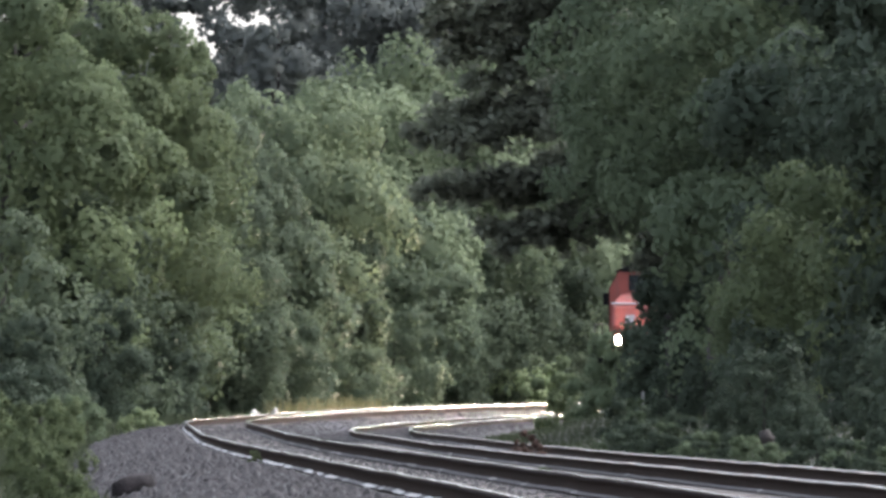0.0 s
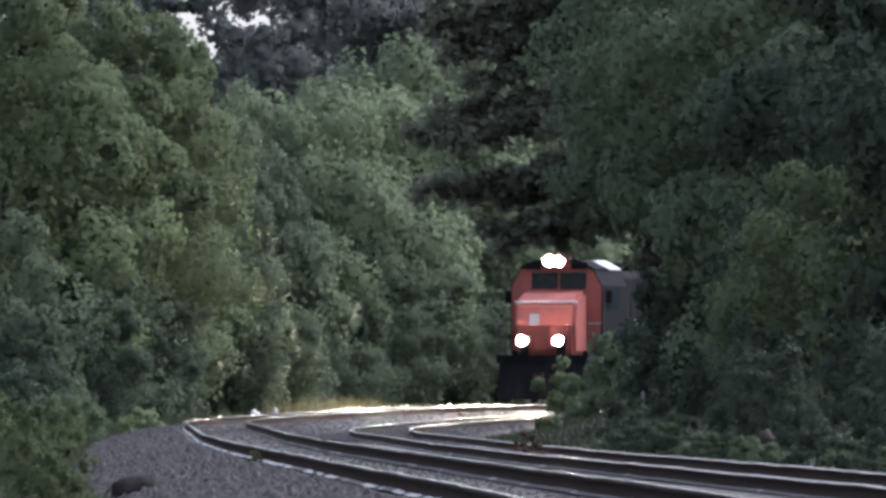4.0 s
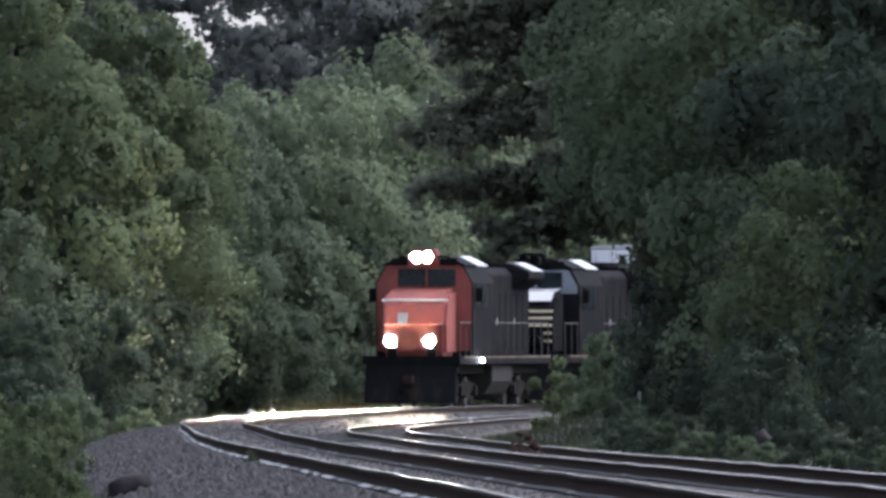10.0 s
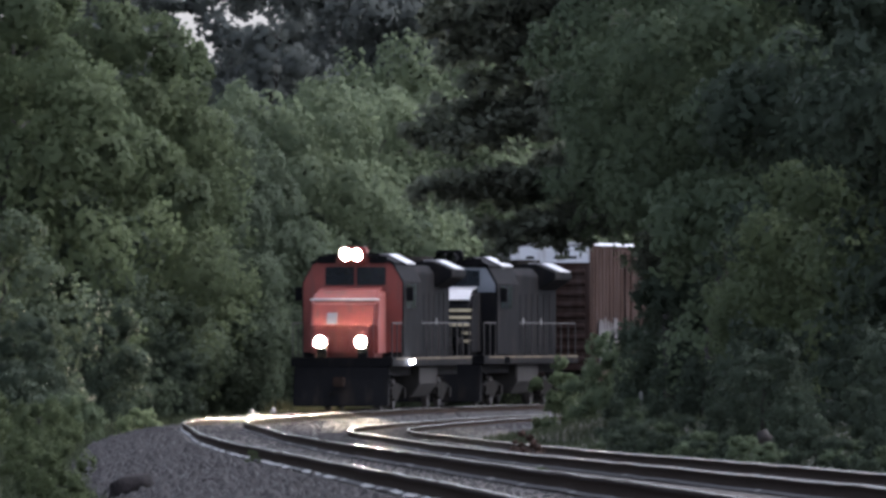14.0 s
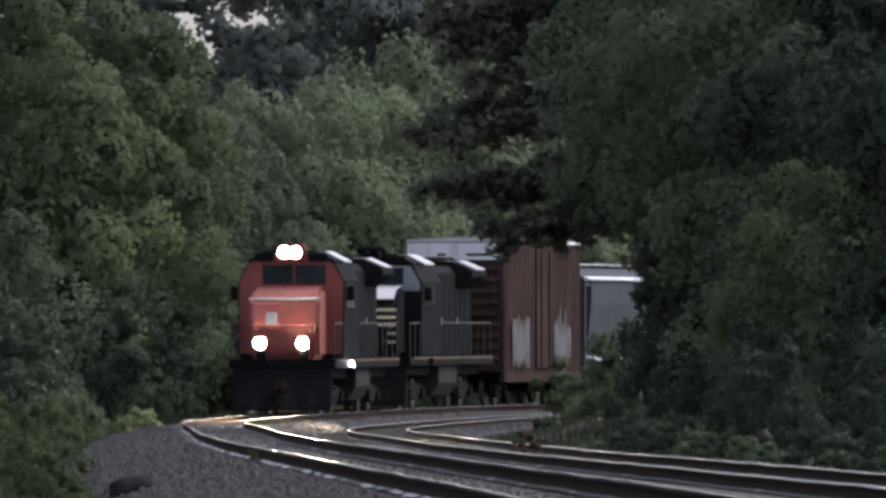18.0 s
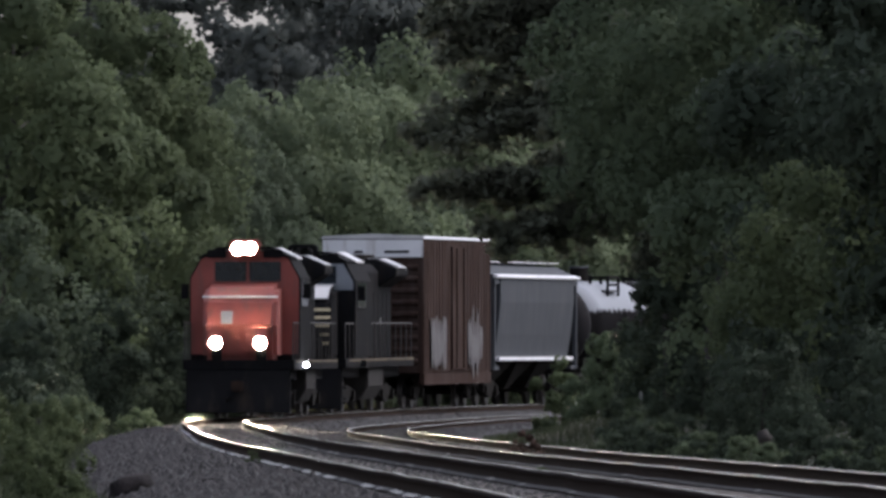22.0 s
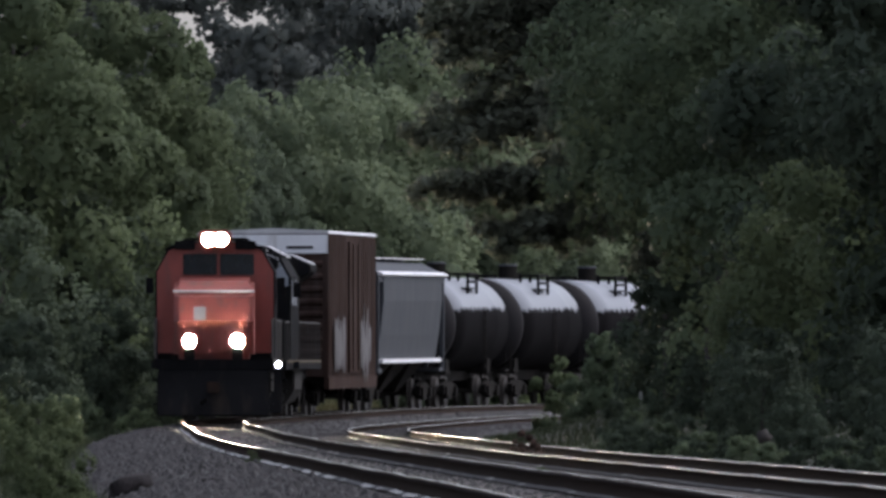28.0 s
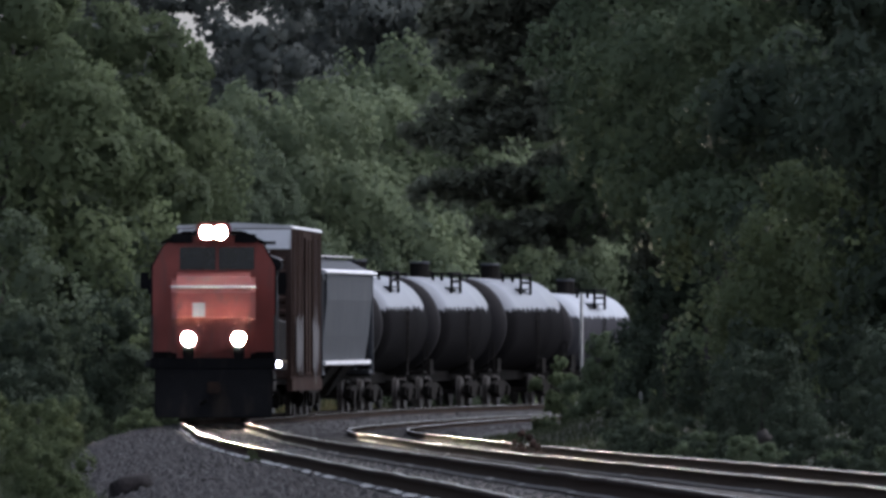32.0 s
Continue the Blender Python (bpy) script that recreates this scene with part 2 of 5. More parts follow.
class Shape:
    """Collects boxes, tubes and profiles into one mesh."""

    def __init__(self):
        self.v, self.f, self.m = [], [], []

    def add(self, verts, faces, mi=0):
        k = len(self.v)
        self.v += [tuple(p) for p in verts]
        self.f += [tuple(i + k for i in q) for q in faces]
        self.m += [mi] * len(faces)
        return self

    def box(self, x0, x1, y0, y1, z0, z1, mi=0):
        p = [(x, y, z) for z in (z0, z1) for y in (y0, y1) for x in (x0, x1)]
        return self.add(p, [(0, 2, 3, 1), (4, 5, 7, 6), (0, 1, 5, 4), (2, 6, 7, 3), (0, 4, 6, 2), (1, 3, 7, 5)], mi)

    def prism(self, outline, a0, a1, axis="y", mi=0):
        """outline: 2D points (anticlockwise), extruded along an axis."""
        def at(p, a):
            return {"y": (p[0], a, p[1]), "x": (a, p[0], p[1]), "z": (p[0], p[1], a)}[axis]
        n = len(outline)
        verts = [at(p, a0) for p in outline] + [at(p, a1) for p in outline]
        faces = [(i, (i + 1) % n, n + (i + 1) % n, n + i) for i in range(n)]
        return self.add(verts, faces + [tuple(range(n))[::-1], tuple(range(n, 2 * n))], mi)

    def tube(self, p, q, r0, r1=None, n=8, caps=True, mi=0):
        p, q = Vector(p), Vector(q)
        r1 = r0 if r1 is None else r1
        d = (q - p).normalized()
        s = d.orthogonal().normalized()
        u = d.cross(s)
        ring = [(math.cos(2 * math.pi * i / n), math.sin(2 * math.pi * i / n)) for i in range(n)]
        verts = [p + (s * c + u * t) * r0 for c, t in ring] + [q + (s * c + u * t) * r1 for c, t in ring]
        faces = [(i, (i + 1) % n, n + (i + 1) % n, n + i) for i in range(n)]
        if caps:
            faces += [tuple(range(n))[::-1], tuple(range(n, 2 * n))]
        return self.add(verts, faces, mi)

    def lathe(self, profile, axis_z, n=32, mi=0):
        """profile: (y, radius) turned about the line x=0, z=axis_z along y."""
        k = len(profile)
        verts = [(r * math.sin(2 * math.pi * j / n), y, axis_z + r * math.cos(2 * math.pi * j / n)) for y, r in profile for j in range(n)]
        faces = [(i * n + j, i * n + (j + 1) % n, (i + 1) * n + (j + 1) % n, (i + 1) * n + j) for i in range(k - 1) for j in range(n)]
        return self.add(verts, faces + [tuple(range(n))[::-1], tuple(range((k - 1) * n, k * n))], mi)

    def mesh(self, name, mats, bevel=0.0, smooth=False):
        me = bpy.data.meshes.new(name)
        me.from_pydata(self.v, [], self.f)
        for m in mats if isinstance(mats, (list, tuple)) else [mats]:
            me.materials.append(m)
        me.polygons.foreach_set("material_index", self.m)
        bm = bmesh.new()
        bm.from_mesh(me)
        bmesh.ops.recalc_face_normals(bm, faces=bm.faces)
        if bevel:
            bmesh.ops.bevel(bm, geom=[e for e in bm.edges if len(e.link_faces) == 2 and e.calc_face_angle() > 0.6],
                            offset=bevel, segments=2, affect="EDGES", clamp_overlap=True)
        bm.to_mesh(me)
        bm.free()
        if smooth:
            me.polygons.foreach_set("use_smooth", [len(p.vertices) == 4 for p in me.polygons])
        return me


def part(name, shape, mats, parent=None, label="", bevel=0.0, smooth=False, at=None):
    ob = new(name, shape if isinstance(shape, bpy.types.Mesh) else shape.mesh(name, mats, bevel, smooth))
    if parent:
        ob.parent = parent
    if at:
        ob.matrix_basis = at
    return tagged(ob, label)


def raw_mesh(name, verts, faces, mats, mi=None, smooth=False, normals=None):
    """A mesh from numpy arrays of vertices and equal-sided faces."""
    me = bpy.data.meshes.new(name)
    k = faces.shape[1]
    me.vertices.add(len(verts))
    me.vertices.foreach_set("co", np.ascontiguousarray(verts, dtype=np.float32).ravel())
    me.loops.add(faces.size)
    me.loops.foreach_set("vertex_index", np.ascontiguousarray(faces, dtype=np.int32).ravel())
    me.polygons.add(len(faces))
    me.polygons.foreach_set("loop_start", np.arange(0, faces.size, k, dtype=np.int32))
    for m in mats if isinstance(mats, (list, tuple)) else [mats]:
        me.materials.append(m)
    if mi is not None:
        me.polygons.foreach_set("material_index", np.ascontiguousarray(mi, dtype=np.int32))
    me.update(calc_edges=True)
    me.validate()
    if smooth or normals is not None:
        me.polygons.foreach_set("use_smooth", np.ones(len(faces), dtype=bool))
    if normals is not None:
        me.normals_split_custom_set_from_vertices(normals.tolist())
    return me


# ---------------------------------------------------------------- the line of the track
BEND = 343.7       # distance along the sight line at which the track turns towards the lens
ARC = np.arange(-400, 261, 2.0)
KAPPA = np.interp(ARC, [-260, -180, -100, -40, 0, 20, 40, 80, 140],
                  np.array([-0.1464, 0.0549, 0.1842, -0.1336, 0.4509, 1.6664, 2.5388, 1.9363, 1.6969]) / 1000)
ZERO = 200
TURN0 = -402 / 25000.0


def running(values):
    total = np.concatenate([[0], np.cumsum(values[1:] + values[:-1])])
    return total - total[ZERO]


BEAR = running(KAPPA)
_lx, _ly = running(np.sin(BEAR)), running(np.cos(BEAR))
BEAR = BEAR + TURN0
TX = -BEND * math.sin(-TURN0) + _lx * math.cos(TURN0) + _ly * math.sin(TURN0)
TY = BEND * math.cos(TURN0) - _lx * math.sin(TURN0) + _ly * math.cos(TURN0)
TZ = EYE + np.interp(ARC, [-250, -160, -80, 0, 45, 90, 140], [-0.947, -1.183, -1.399, -1.617, -1.669, -1.534, -1.494])
TZ = np.convolve(np.pad(TZ, 8, mode="edge"), np.ones(17) / 17, mode="valid")
GAP = 4.093                         # between the two tracks


def side_drop(s):
    return np.interp(s, [-250, 0, 100], [-0.086, -0.225, -0.225])


def along(s, w=0.0, dz=0.0):
    """The place w metres to the inner side of the main track at arc s, dz above its rail tops."""
    b = np.interp(s, ARC, BEAR)
    return np.stack([np.interp(s, ARC, TX) + w * np.cos(b), np.interp(s, ARC, TY) - w * np.sin(b), np.interp(s, ARC, TZ) + dz], -1)


def sweep(name, profile, s, mats, mi=None, smooth=False, drop=None, jitter=0.0, sway=0.0):
    """profile: points (w, dz) swept along arcs s."""
    rng = np.random.default_rng(len(s))
    cols = []
    dip = np.convolve(rng.normal(0, 1, len(s) + 4), np.ones(5) / 2.2, mode="valid") * sway
    for w, dz in profile:
        p = along(s, w, dz + (drop(s) if drop else 0))
        p[:, 2] += dip
        if jitter:
            p[:, 2] += rng.normal(0, jitter, len(s))
        cols.append(p)
    v = np.stack(cols, 1).reshape(-1, 3)
    k, n = len(profile), len(s)
    i, j = np.meshgrid(np.arange(n - 1), np.arange(k - 1), indexing="ij")
    a = (i * k + j).ravel()
    f = np.stack([a, a + 1, a + k + 1, a + k], -1)
    return raw_mesh(name, v, f[:, ::-1], mats, None if mi is None else np.tile(mi, n - 1), smooth)

# ---------------------------------------------------------------- ground


def axis(fine0, fine1, step, far):
    mid = np.arange(fine0, fine1 + step, step)
    out = np.geomspace(step * 2, far, 14)
    return np.concatenate([(fine0 - out)[::-1], mid, fine1 + out])


def ground_height(x, y):
    """Soil level: follows the track, lower beside the ballast, rising gently into the woods."""
    d2 = (x[:, None] - TX[None, ::3]) ** 2 + (y[:, None] - TY[None, ::3]) ** 2
    j = d2.argmin(1)
    s = ARC[::3][j]
    b = BEAR[::3][j]
    w = (x - TX[::3][j]) * np.cos(b) - (y - TY[::3][j]) * np.sin(b)
    base = np.interp(s, ARC, TZ)
    left = np.interp(-w, [0, 2.4, 3.1, 5.0, 9.0, 14, 40, 200], [-0.75, -0.7, -0.62, -0.6, -0.5, -0.2, 0.6, 2.0])
    right = np.interp(w, [0, 6.6, 8.0, 10.0, 16, 40, 200], [-0.75, -0.6, -0.45, 0.1, 0.7, 1.2, 2.0])
    wave = 0.10 * np.sin(x * 0.9 + 0.4 * y) * np.sin(y * 0.31) * np.clip((np.abs(w - 2) - 5) / 4, 0, 1)
    return base + np.where(w < 0, left, right) + wave


gx, gy = axis(-26, 34, 1.0, 2600), axis(60, 520, 2.0, 2600)
GX, GY = np.meshgrid(gx, gy, indexing="ij")
gz = ground_height(GX.ravel(), GY.ravel())
gi, gj = np.meshgrid(np.arange(len(gx) - 1), np.arange(len(gy) - 1), indexing="ij")
ga = (gi * len(gy) + gj).ravel()
tagged(new("ground", raw_mesh("ground", np.stack([GX.ravel(), GY.ravel(), gz], -1),
                              np.stack([ga, ga + len(gy), ga + len(gy) + 1, ga + 1], -1), SOIL, smooth=True)),
       "dark leafy soil of the wood floor beside the line", "ground", kind="structure")


def soil_at(x, y):
    return float(ground_height(np.array([float(x)]), np.array([float(y)]))[0])


# ballast under both tracks, one bed with two crowns
bed_s = np.arange(-300, 240, 0.75)
bed = [(-3.5, -0.95), (-2.95, -0.56), (-2.5, -0.4), (-2.0, -0.27), (-1.5, -0.20), (-1.1, -0.19), (-0.8, -0.205), (-0.4, -0.2), (0, -0.2), (0.4, -0.2),
       (0.8, -0.205), (1.1, -0.19), (1.5, -0.21), (1.9, -0.32), (2.3, -0.38), (2.7, -0.40), (3.1, -0.40), (3.7, -0.39), (GAP, -0.39), (4.5, -0.39),
       (5.0, -0.39), (5.4, -0.40), (5.8, -0.46), (6.4, -0.62), (7.0, -0.85)]
tagged(new("ballast_bed", sweep("ballast_bed", bed, bed_s, BALLAST, smooth=False, jitter=0.018)),
       "grey crushed stone ballast bed under two tracks", "ballast", kind="structure")



def bed_level(x, y):
    """Top of the ballast or soil at a place."""
    j = int(((TX - x) ** 2 + (TY - y) ** 2).argmin())
    w = (x - TX[j]) * math.cos(BEAR[j]) - (y - TY[j]) * math.sin(BEAR[j])
    return float(TZ[j] + np.interp(w, [q[0] for q in bed], [q[1] for q in bed]))


# loose stones on the near shoulder and between the rails
rng = np.random.default_rng(5)


def stones(name, count, s0, s1, w0, w1, size, label):
    base = np.array([(1, 0, -0.3), (-1, 0, -0.3), (0, 1, -0.3), (0, -1, -0.3), (0.25, 0.1, 0.8), (-0.2, -0.15, 0.75)], float)
    tri = np.array([(0, 2, 4), (2, 1, 5), (2, 5, 4), (1, 3, 5), (3, 0, 4), (3, 4, 5)])
    s, w = rng.uniform(s0, s1, count), rng.uniform(w0, w1, count)
    bw, bz = [p[0] for p in bed], [p[1] for p in bed]
    p = along(s, w, np.interp(w, bw, bz) + 0.01)
    r = size * rng.uniform(0.5, 1.3, (count, 1, 3)) * np.array([1, 1, 0.75])
    v = base[None] * r * rng.uniform(0.75, 1.2, (count, 6, 1))
    a = rng.uniform(0, 6.28, count)
    c, sn = np.cos(a)[:, None], np.sin(a)[:, None]
    v = np.stack([v[..., 0] * c - v[..., 1] * sn, v[..., 0] * sn + v[..., 1] * c, v[..., 2]], -1) + p[:, None]
    f = (tri[None] + (np.arange(count) * 6)[:, None, None]).reshape(-1, 3)
    tagged(new(name, raw_mesh(name, v.reshape(-1, 3), f, STONE)), label, "ballast", kind="stuff")


stones("ballast_stones", 22000, -262, -10, -3.1, -0.95, 0.062, "loose grey granite stones on the ballast shoulder")
stones("ballast_stones", 1600, -262, -10, -3.1, -1.0, 0.12, "larger loose stones on the ballast shoulder")
stones("ballast_stones", 11000, -262, 0, -0.6, 2.6, 0.05, "loose grey granite stones between the rails")
stones("ballast_stones", 8000, -230, 100, 2.6, 6.2, 0.05, "loose grey stones round the lower track")

stones("ballast_stones", 6000, 0, 120, -2.6, 6.0, 0.06, "loose grey stones on the far part of the bed")

# ---------------------------------------------------------------- tracks
HEAD = [(-0.037, -0.016), (-0.0355, -0.010), (-0.031, -0.0048), (-0.019, -0.0018), (-0.010, -0.0005), (0, 0), (0.010, -0.0005), (0.019, -0.0018), (0.031, -0.0048), (0.0355, -0.010), (0.037, -0.016)]
RAIL = HEAD + [(0.037, -0.038), (0.009, -0.05), (0.009, -0.14), (0.07, -0.16), (0.07, -0.172), (-0.07, -0.172), (-0.07, -0.16), (-0.009, -0.14), (-0.009, -0.05),
               (-0.037, -0.038), (-0.037, -0.016)]
RAIL_MI = np.array([3, 3, 3, 1, 1, 1, 1, 1, 1, 1] + [1, 0, 0, 0, 0, 0, 0, 2, 0, 0, 3])      # inner-side faces polished on both rails, to catch the headlights
rail_s = np.arange(-300, 240, 1.0)
tie_mesh = Shape().box(-1.3, 1.3, -0.115, 0.115, -0.165, 0).mesh("tie", TIE)
plate_mesh = Shape().box(-0.1, 0.1, -0.18, 0.18, 0, 0.014).mesh("tie_plate", FOOT)


def track(label, w, drop, singles):
    base = tagged(new("railway_track"), label, "railway track", "tracks through the wood")
    for side in (-0.7525, 0.7525):
        prof = [(w + side + a, b) for a, b in RAIL]
        face_mi = RAIL_MI.copy()
        if drop:
            face_mi[:2] = 4
        part("rail", sweep("rail", prof, rail_s, [RUST, DULL if drop else POLISHED, FOOT if side < 0 and not drop else FOOT_SPARSE, RUST if drop else SIDE, GLINT_EDGE], face_mi, smooth=True, drop=drop, sway=0.004), None, base, "rusty steel rail with a polished running face")
    rest = Shape()
    lag = random.Random(3)
    for i in range(980):
        s = -262 + 0.53 * i
        if s > 235:
            break
        x, y, z = along(s, w, -0.178 + (float(drop(s)) if drop else 0))
        b = float(np.interp(s, ARC, BEAR))
        m = Matrix.Translation((x, y, z)) @ Matrix.Rotation(-b + lag.gauss(0, 0.01), 4, "Z")
        if i < singles:
            part("tie", tie_mesh, None, base, at=m)
        else:
            rest.add([m @ Vector(v.co) for v in tie_mesh.vertices], [tuple(p.vertices) for p in tie_mesh.polygons])
    tagged(part("tie_rest", rest, TIE, base, "weathered timber ties"), kind="stuff")
    return base


track("main railway track of rusty rails on timber ties", 0.0, None, 300)
track("lower second railway track with dull rusty rails", GAP, side_drop, 0)

# ---------------------------------------------------------------- plants


def rounded(d, face):
    """Normals that follow the round of the clump rather than the single leaf."""
    nrm = d + face * 0.15
    nrm[:, 2] += 0.15
    return nrm / np.linalg.norm(nrm, axis=1, keepdims=True)


def leaf_cloud(rng, centres, radii, per, length, width, squash=0.8, up=0.3, flat=0.85, hang=0.5):
    """Small pointed leaves on the skins of many clumps: vertices and quads."""
    n = len(centres) * per
    k = np.repeat(np.arange(len(centres)), per)
    d = rng.normal(0, 1, (n, 3))
    d[:, 2] += up
    d /= np.linalg.norm(d, axis=1, keepdims=True)
    rad = radii[k] * (rng.uniform(0.12, 1.0, n) ** 0.4) * rng.uniform(0.85, 1.2, n)
    pos = centres[k] + d * rad[:, None] * np.array([1, 1, squash])
    face = d * flat + rng.normal(0, 0.24, (n, 3))
    face[:, 2] += 0.25
    face /= np.linalg.norm(face, axis=1, keepdims=True)
    out = rng.normal(0, 1, (n, 3))
    out[:, 2] -= hang
    out -= face * (out * face).sum(1, keepdims=True)
    out /= np.linalg.norm(out, axis=1, keepdims=True) + 1e-9
    side = np.cross(out, face)
    ln = length * rng.uniform(0.6, 1.35, (n, 1))
    wd = width * rng.uniform(0.6, 1.3, (n, 1))
    v = np.stack([pos - out * ln * 0.5, pos + side * wd * 0.5 - out * ln * 0.05, pos + out * ln * 0.5, pos - side * wd * 0.5 - out * ln * 0.05], 1)
    return v.reshape(-1, 3), np.arange(n * 4).reshape(-1, 4), np.repeat(rounded(d, face), 4, axis=0)


def blades(rng, pos, face, soft, length, width):
    """Pointed leaves at given places: vertices, quads and softened normals."""
    n = len(pos)
    face = face / np.linalg.norm(face, axis=1, keepdims=True)
    out = rng.normal(0, 1, (n, 3))
    out[:, 2] -= 0.4
    out -= face * (out * face).sum(1, keepdims=True)
    out /= np.linalg.norm(out, axis=1, keepdims=True) + 1e-9
    side = np.cross(out, face)
    ln, wd = length * rng.uniform(0.65, 1.3, (n, 1)), width * rng.uniform(0.65, 1.3, (n, 1))
    v = np.stack([pos - out * ln * 0.5, pos + side * wd * 0.5 - out * ln * 0.05, pos + out * ln * 0.5, pos - side * wd * 0.5 - out * ln * 0.05], 1)
    soft = soft / np.linalg.norm(soft, axis=1, keepdims=True)
    return v.reshape(-1, 3), np.arange(n * 4).reshape(-1, 4), np.repeat(soft, 4, axis=0)


def limb_shape(rng, height, reach, count):
    sh = Shape()
    base, thin = 0.017 * height, 0.0045 * height
    p = Vector((0, 0, -0.4))
    top = height * 0.8
    pts = [p]
    for i in range(1, 7):
        pts.append(Vector((rng.normal(0, 0.006 * height) * i, rng.normal(0, 0.006 * height) * i, top * i / 6)))
    for i in range(6):
        sh.tube(pts[i], pts[i + 1], base * (1 - i / 7.5), base * (1 - (i + 1) / 7.5), 8 if height > 4 else 5)
    for i in range(count):
        a = rng.uniform(0, 6.28)
        z = rng.uniform(0.25, 0.78) * height
        k = min(5, int(z / top * 6))
        st = pts[k].lerp(pts[k + 1], z / top * 6 - k) if k < 6 else pts[-1]
        out = Vector((math.cos(a), math.sin(a), rng.uniform(0.15, 0.6))) * reach * rng.uniform(0.5, 0.95)
        mid = st + out * 0.5 + Vector((0, 0, 0.014 * height))
        sh.tube(st, mid, thin, thin * 0.7, 5).tube(mid, st + out, thin * 0.7, thin * 0.25, 4)
    return sh


def broadleaf(seed, height, reach, masses, tufts, leaves, leaf=0.2, low=0.03, mass=1.25, taper=1.55, sprig=1.0):
    """Limbs and leaves of one tree, by a seed: boughs swell into rounded masses, each set with tufts of leaves."""
    rng = np.random.default_rng(seed)
    c, h_all = [], []
    for i in range(masses):
        best, far = None, -1.0
        for _ in range(14):
            h, ang = rng.uniform(0, 1), rng.uniform(0, 2 * math.pi)
            # half width by height: broad below the middle, ragged dome on top
            wide = (0.72 + 0.28 * math.sin(min(1, h * 1.6 + 0.25) * math.pi / 2)) * max(0.04, 1 - max(0, h - 0.45) ** 1.8 * taper)
            q = wide * rng.uniform(0.5, 0.92) * reach
            p = np.array([math.cos(ang) * q, math.sin(ang) * q, height * (low + 0.05 + (0.87 - low) * h)])
            gap = min((np.linalg.norm((p - o) * (1, 1, 0.8)) for o in c), default=9.0)
            if gap > far:
                best, far, bh = p, gap, h
        c.append(best)
        h_all.append(bh)
    c, h_all = np.array(c), np.array(h_all)
    r = mass * rng.uniform(0.7, 1.2, masses) * (1.1 - 0.35 * h_all)
    outward = c * (1, 1, 0) / (np.linalg.norm(c[:, :2], axis=1, keepdims=True) + 0.2)
    # tufts on the outer and upper side of each mass
    k = np.repeat(np.arange(masses), tufts)
    d = rng.normal(0, 1, (len(k), 3)) + outward[k] * 0.55 + np.array([0, 0, 0.35])
    d /= np.linalg.norm(d, axis=1, keepdims=True)
    tc = c[k] + d * (r[k] * rng.uniform(0.68, 0.98, len(k)))[:, None] * np.array([1, 1, 0.85])
    tr = r[k] * rng.uniform(0.3, 0.52, len(k))
    tall = rng.uniform(0.75, 1.0 + 0.45 * sprig, len(k))
    # leaves lie on the skin of each tuft like shingles
    j = np.repeat(np.arange(len(k)), leaves)
    n = len(j)
    e = rng.normal(0, 1, (n, 3)) + d[j] * 0.75 + np.array([0, 0, 0.2])
    e /= np.linalg.norm(e, axis=1, keepdims=True)
    scale = np.stack([np.ones(len(k)), np.ones(len(k)), tall], -1)
    pos = tc[j] + e * (tr[j] * rng.uniform(0.62, 1.12, n))[:, None] * scale[j]
    soft = e * 0.32 + d[j] * 0.6 + outward[k][j] * 0.3 + rng.normal(0, 0.06, (n, 3)) + np.array([0, 0, 0.15])
    v, f, nm = blades(rng, pos, e + rng.normal(0, 0.42, (n, 3)), soft, leaf, leaf * 0.8)
    # leaves within the masses and round the stem close the crown
    core = np.repeat(np.arange(masses), 44)
    dc = rng.normal(0, 1, (len(core), 3))
    dc /= np.linalg.norm(dc, axis=1, keepdims=True)
    m = int(16 * reach * height)
    h = rng.uniform(0.04, 0.85, m)
    ang, q = rng.uniform(0, 6.28, m), rng.uniform(0, 0.5, m) * (1 - np.clip(h - 0.5, 0, 1) * 1.1)
    stem = np.stack([np.cos(ang) * q * reach, np.sin(ang) * q * reach, height * (low + (0.9 - low) * h)], -1)
    inner = np.concatenate([c[core] + dc * (r[core] * rng.uniform(0.3, 0.75, len(core)))[:, None], stem])
    way = np.concatenate([dc, np.stack([np.cos(ang), np.sin(ang), np.full(m, 0.3)], -1)])
    v2, f2, nm2 = blades(rng, inner, way + rng.normal(0, 0.3, way.shape), way, leaf * 1.9, leaf * 1.5)
    return limb_shape(rng, height, reach * 0.6, 7), (np.concatenate([v, v2]), np.concatenate([f, f2 + len(v)]), np.concatenate([nm, nm2]))


TREES = {}


def tree_kind(key, seed, height, reach, masses, tufts, leaves, leafmat, **more):
    limbs, (v, f, nm) = broadleaf(seed, height, reach, masses, tufts, leaves, **more)
    TREES[key] = (limbs.mesh("trunk", BARK, smooth=True), raw_mesh("crown", v, f, leafmat, normals=nm), height)


tree_kind("oak", 11, 11.0, 3.3, 40, 17, 42, LEAF, leaf=0.165, mass=1.1)
tree_kind("maple", 12, 9.6, 3.0, 34, 17, 42, LEAF_COOL, leaf=0.17, mass=1.15)
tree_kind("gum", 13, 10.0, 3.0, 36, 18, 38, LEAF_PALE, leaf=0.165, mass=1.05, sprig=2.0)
# Elm and hazel leaves darkened: shade under the overhang put into the colour
tree_kind("elm", 21, 7.0, 2.6, 20, 14, 34, LEAF_LOW_SHADE, leaf=0.18, mass=1.2)
tree_kind("hazel", 23, 6.0, 2.4, 18, 14, 34, LEAF_COOL, leaf=0.17, mass=1.1, sprig=1.6)
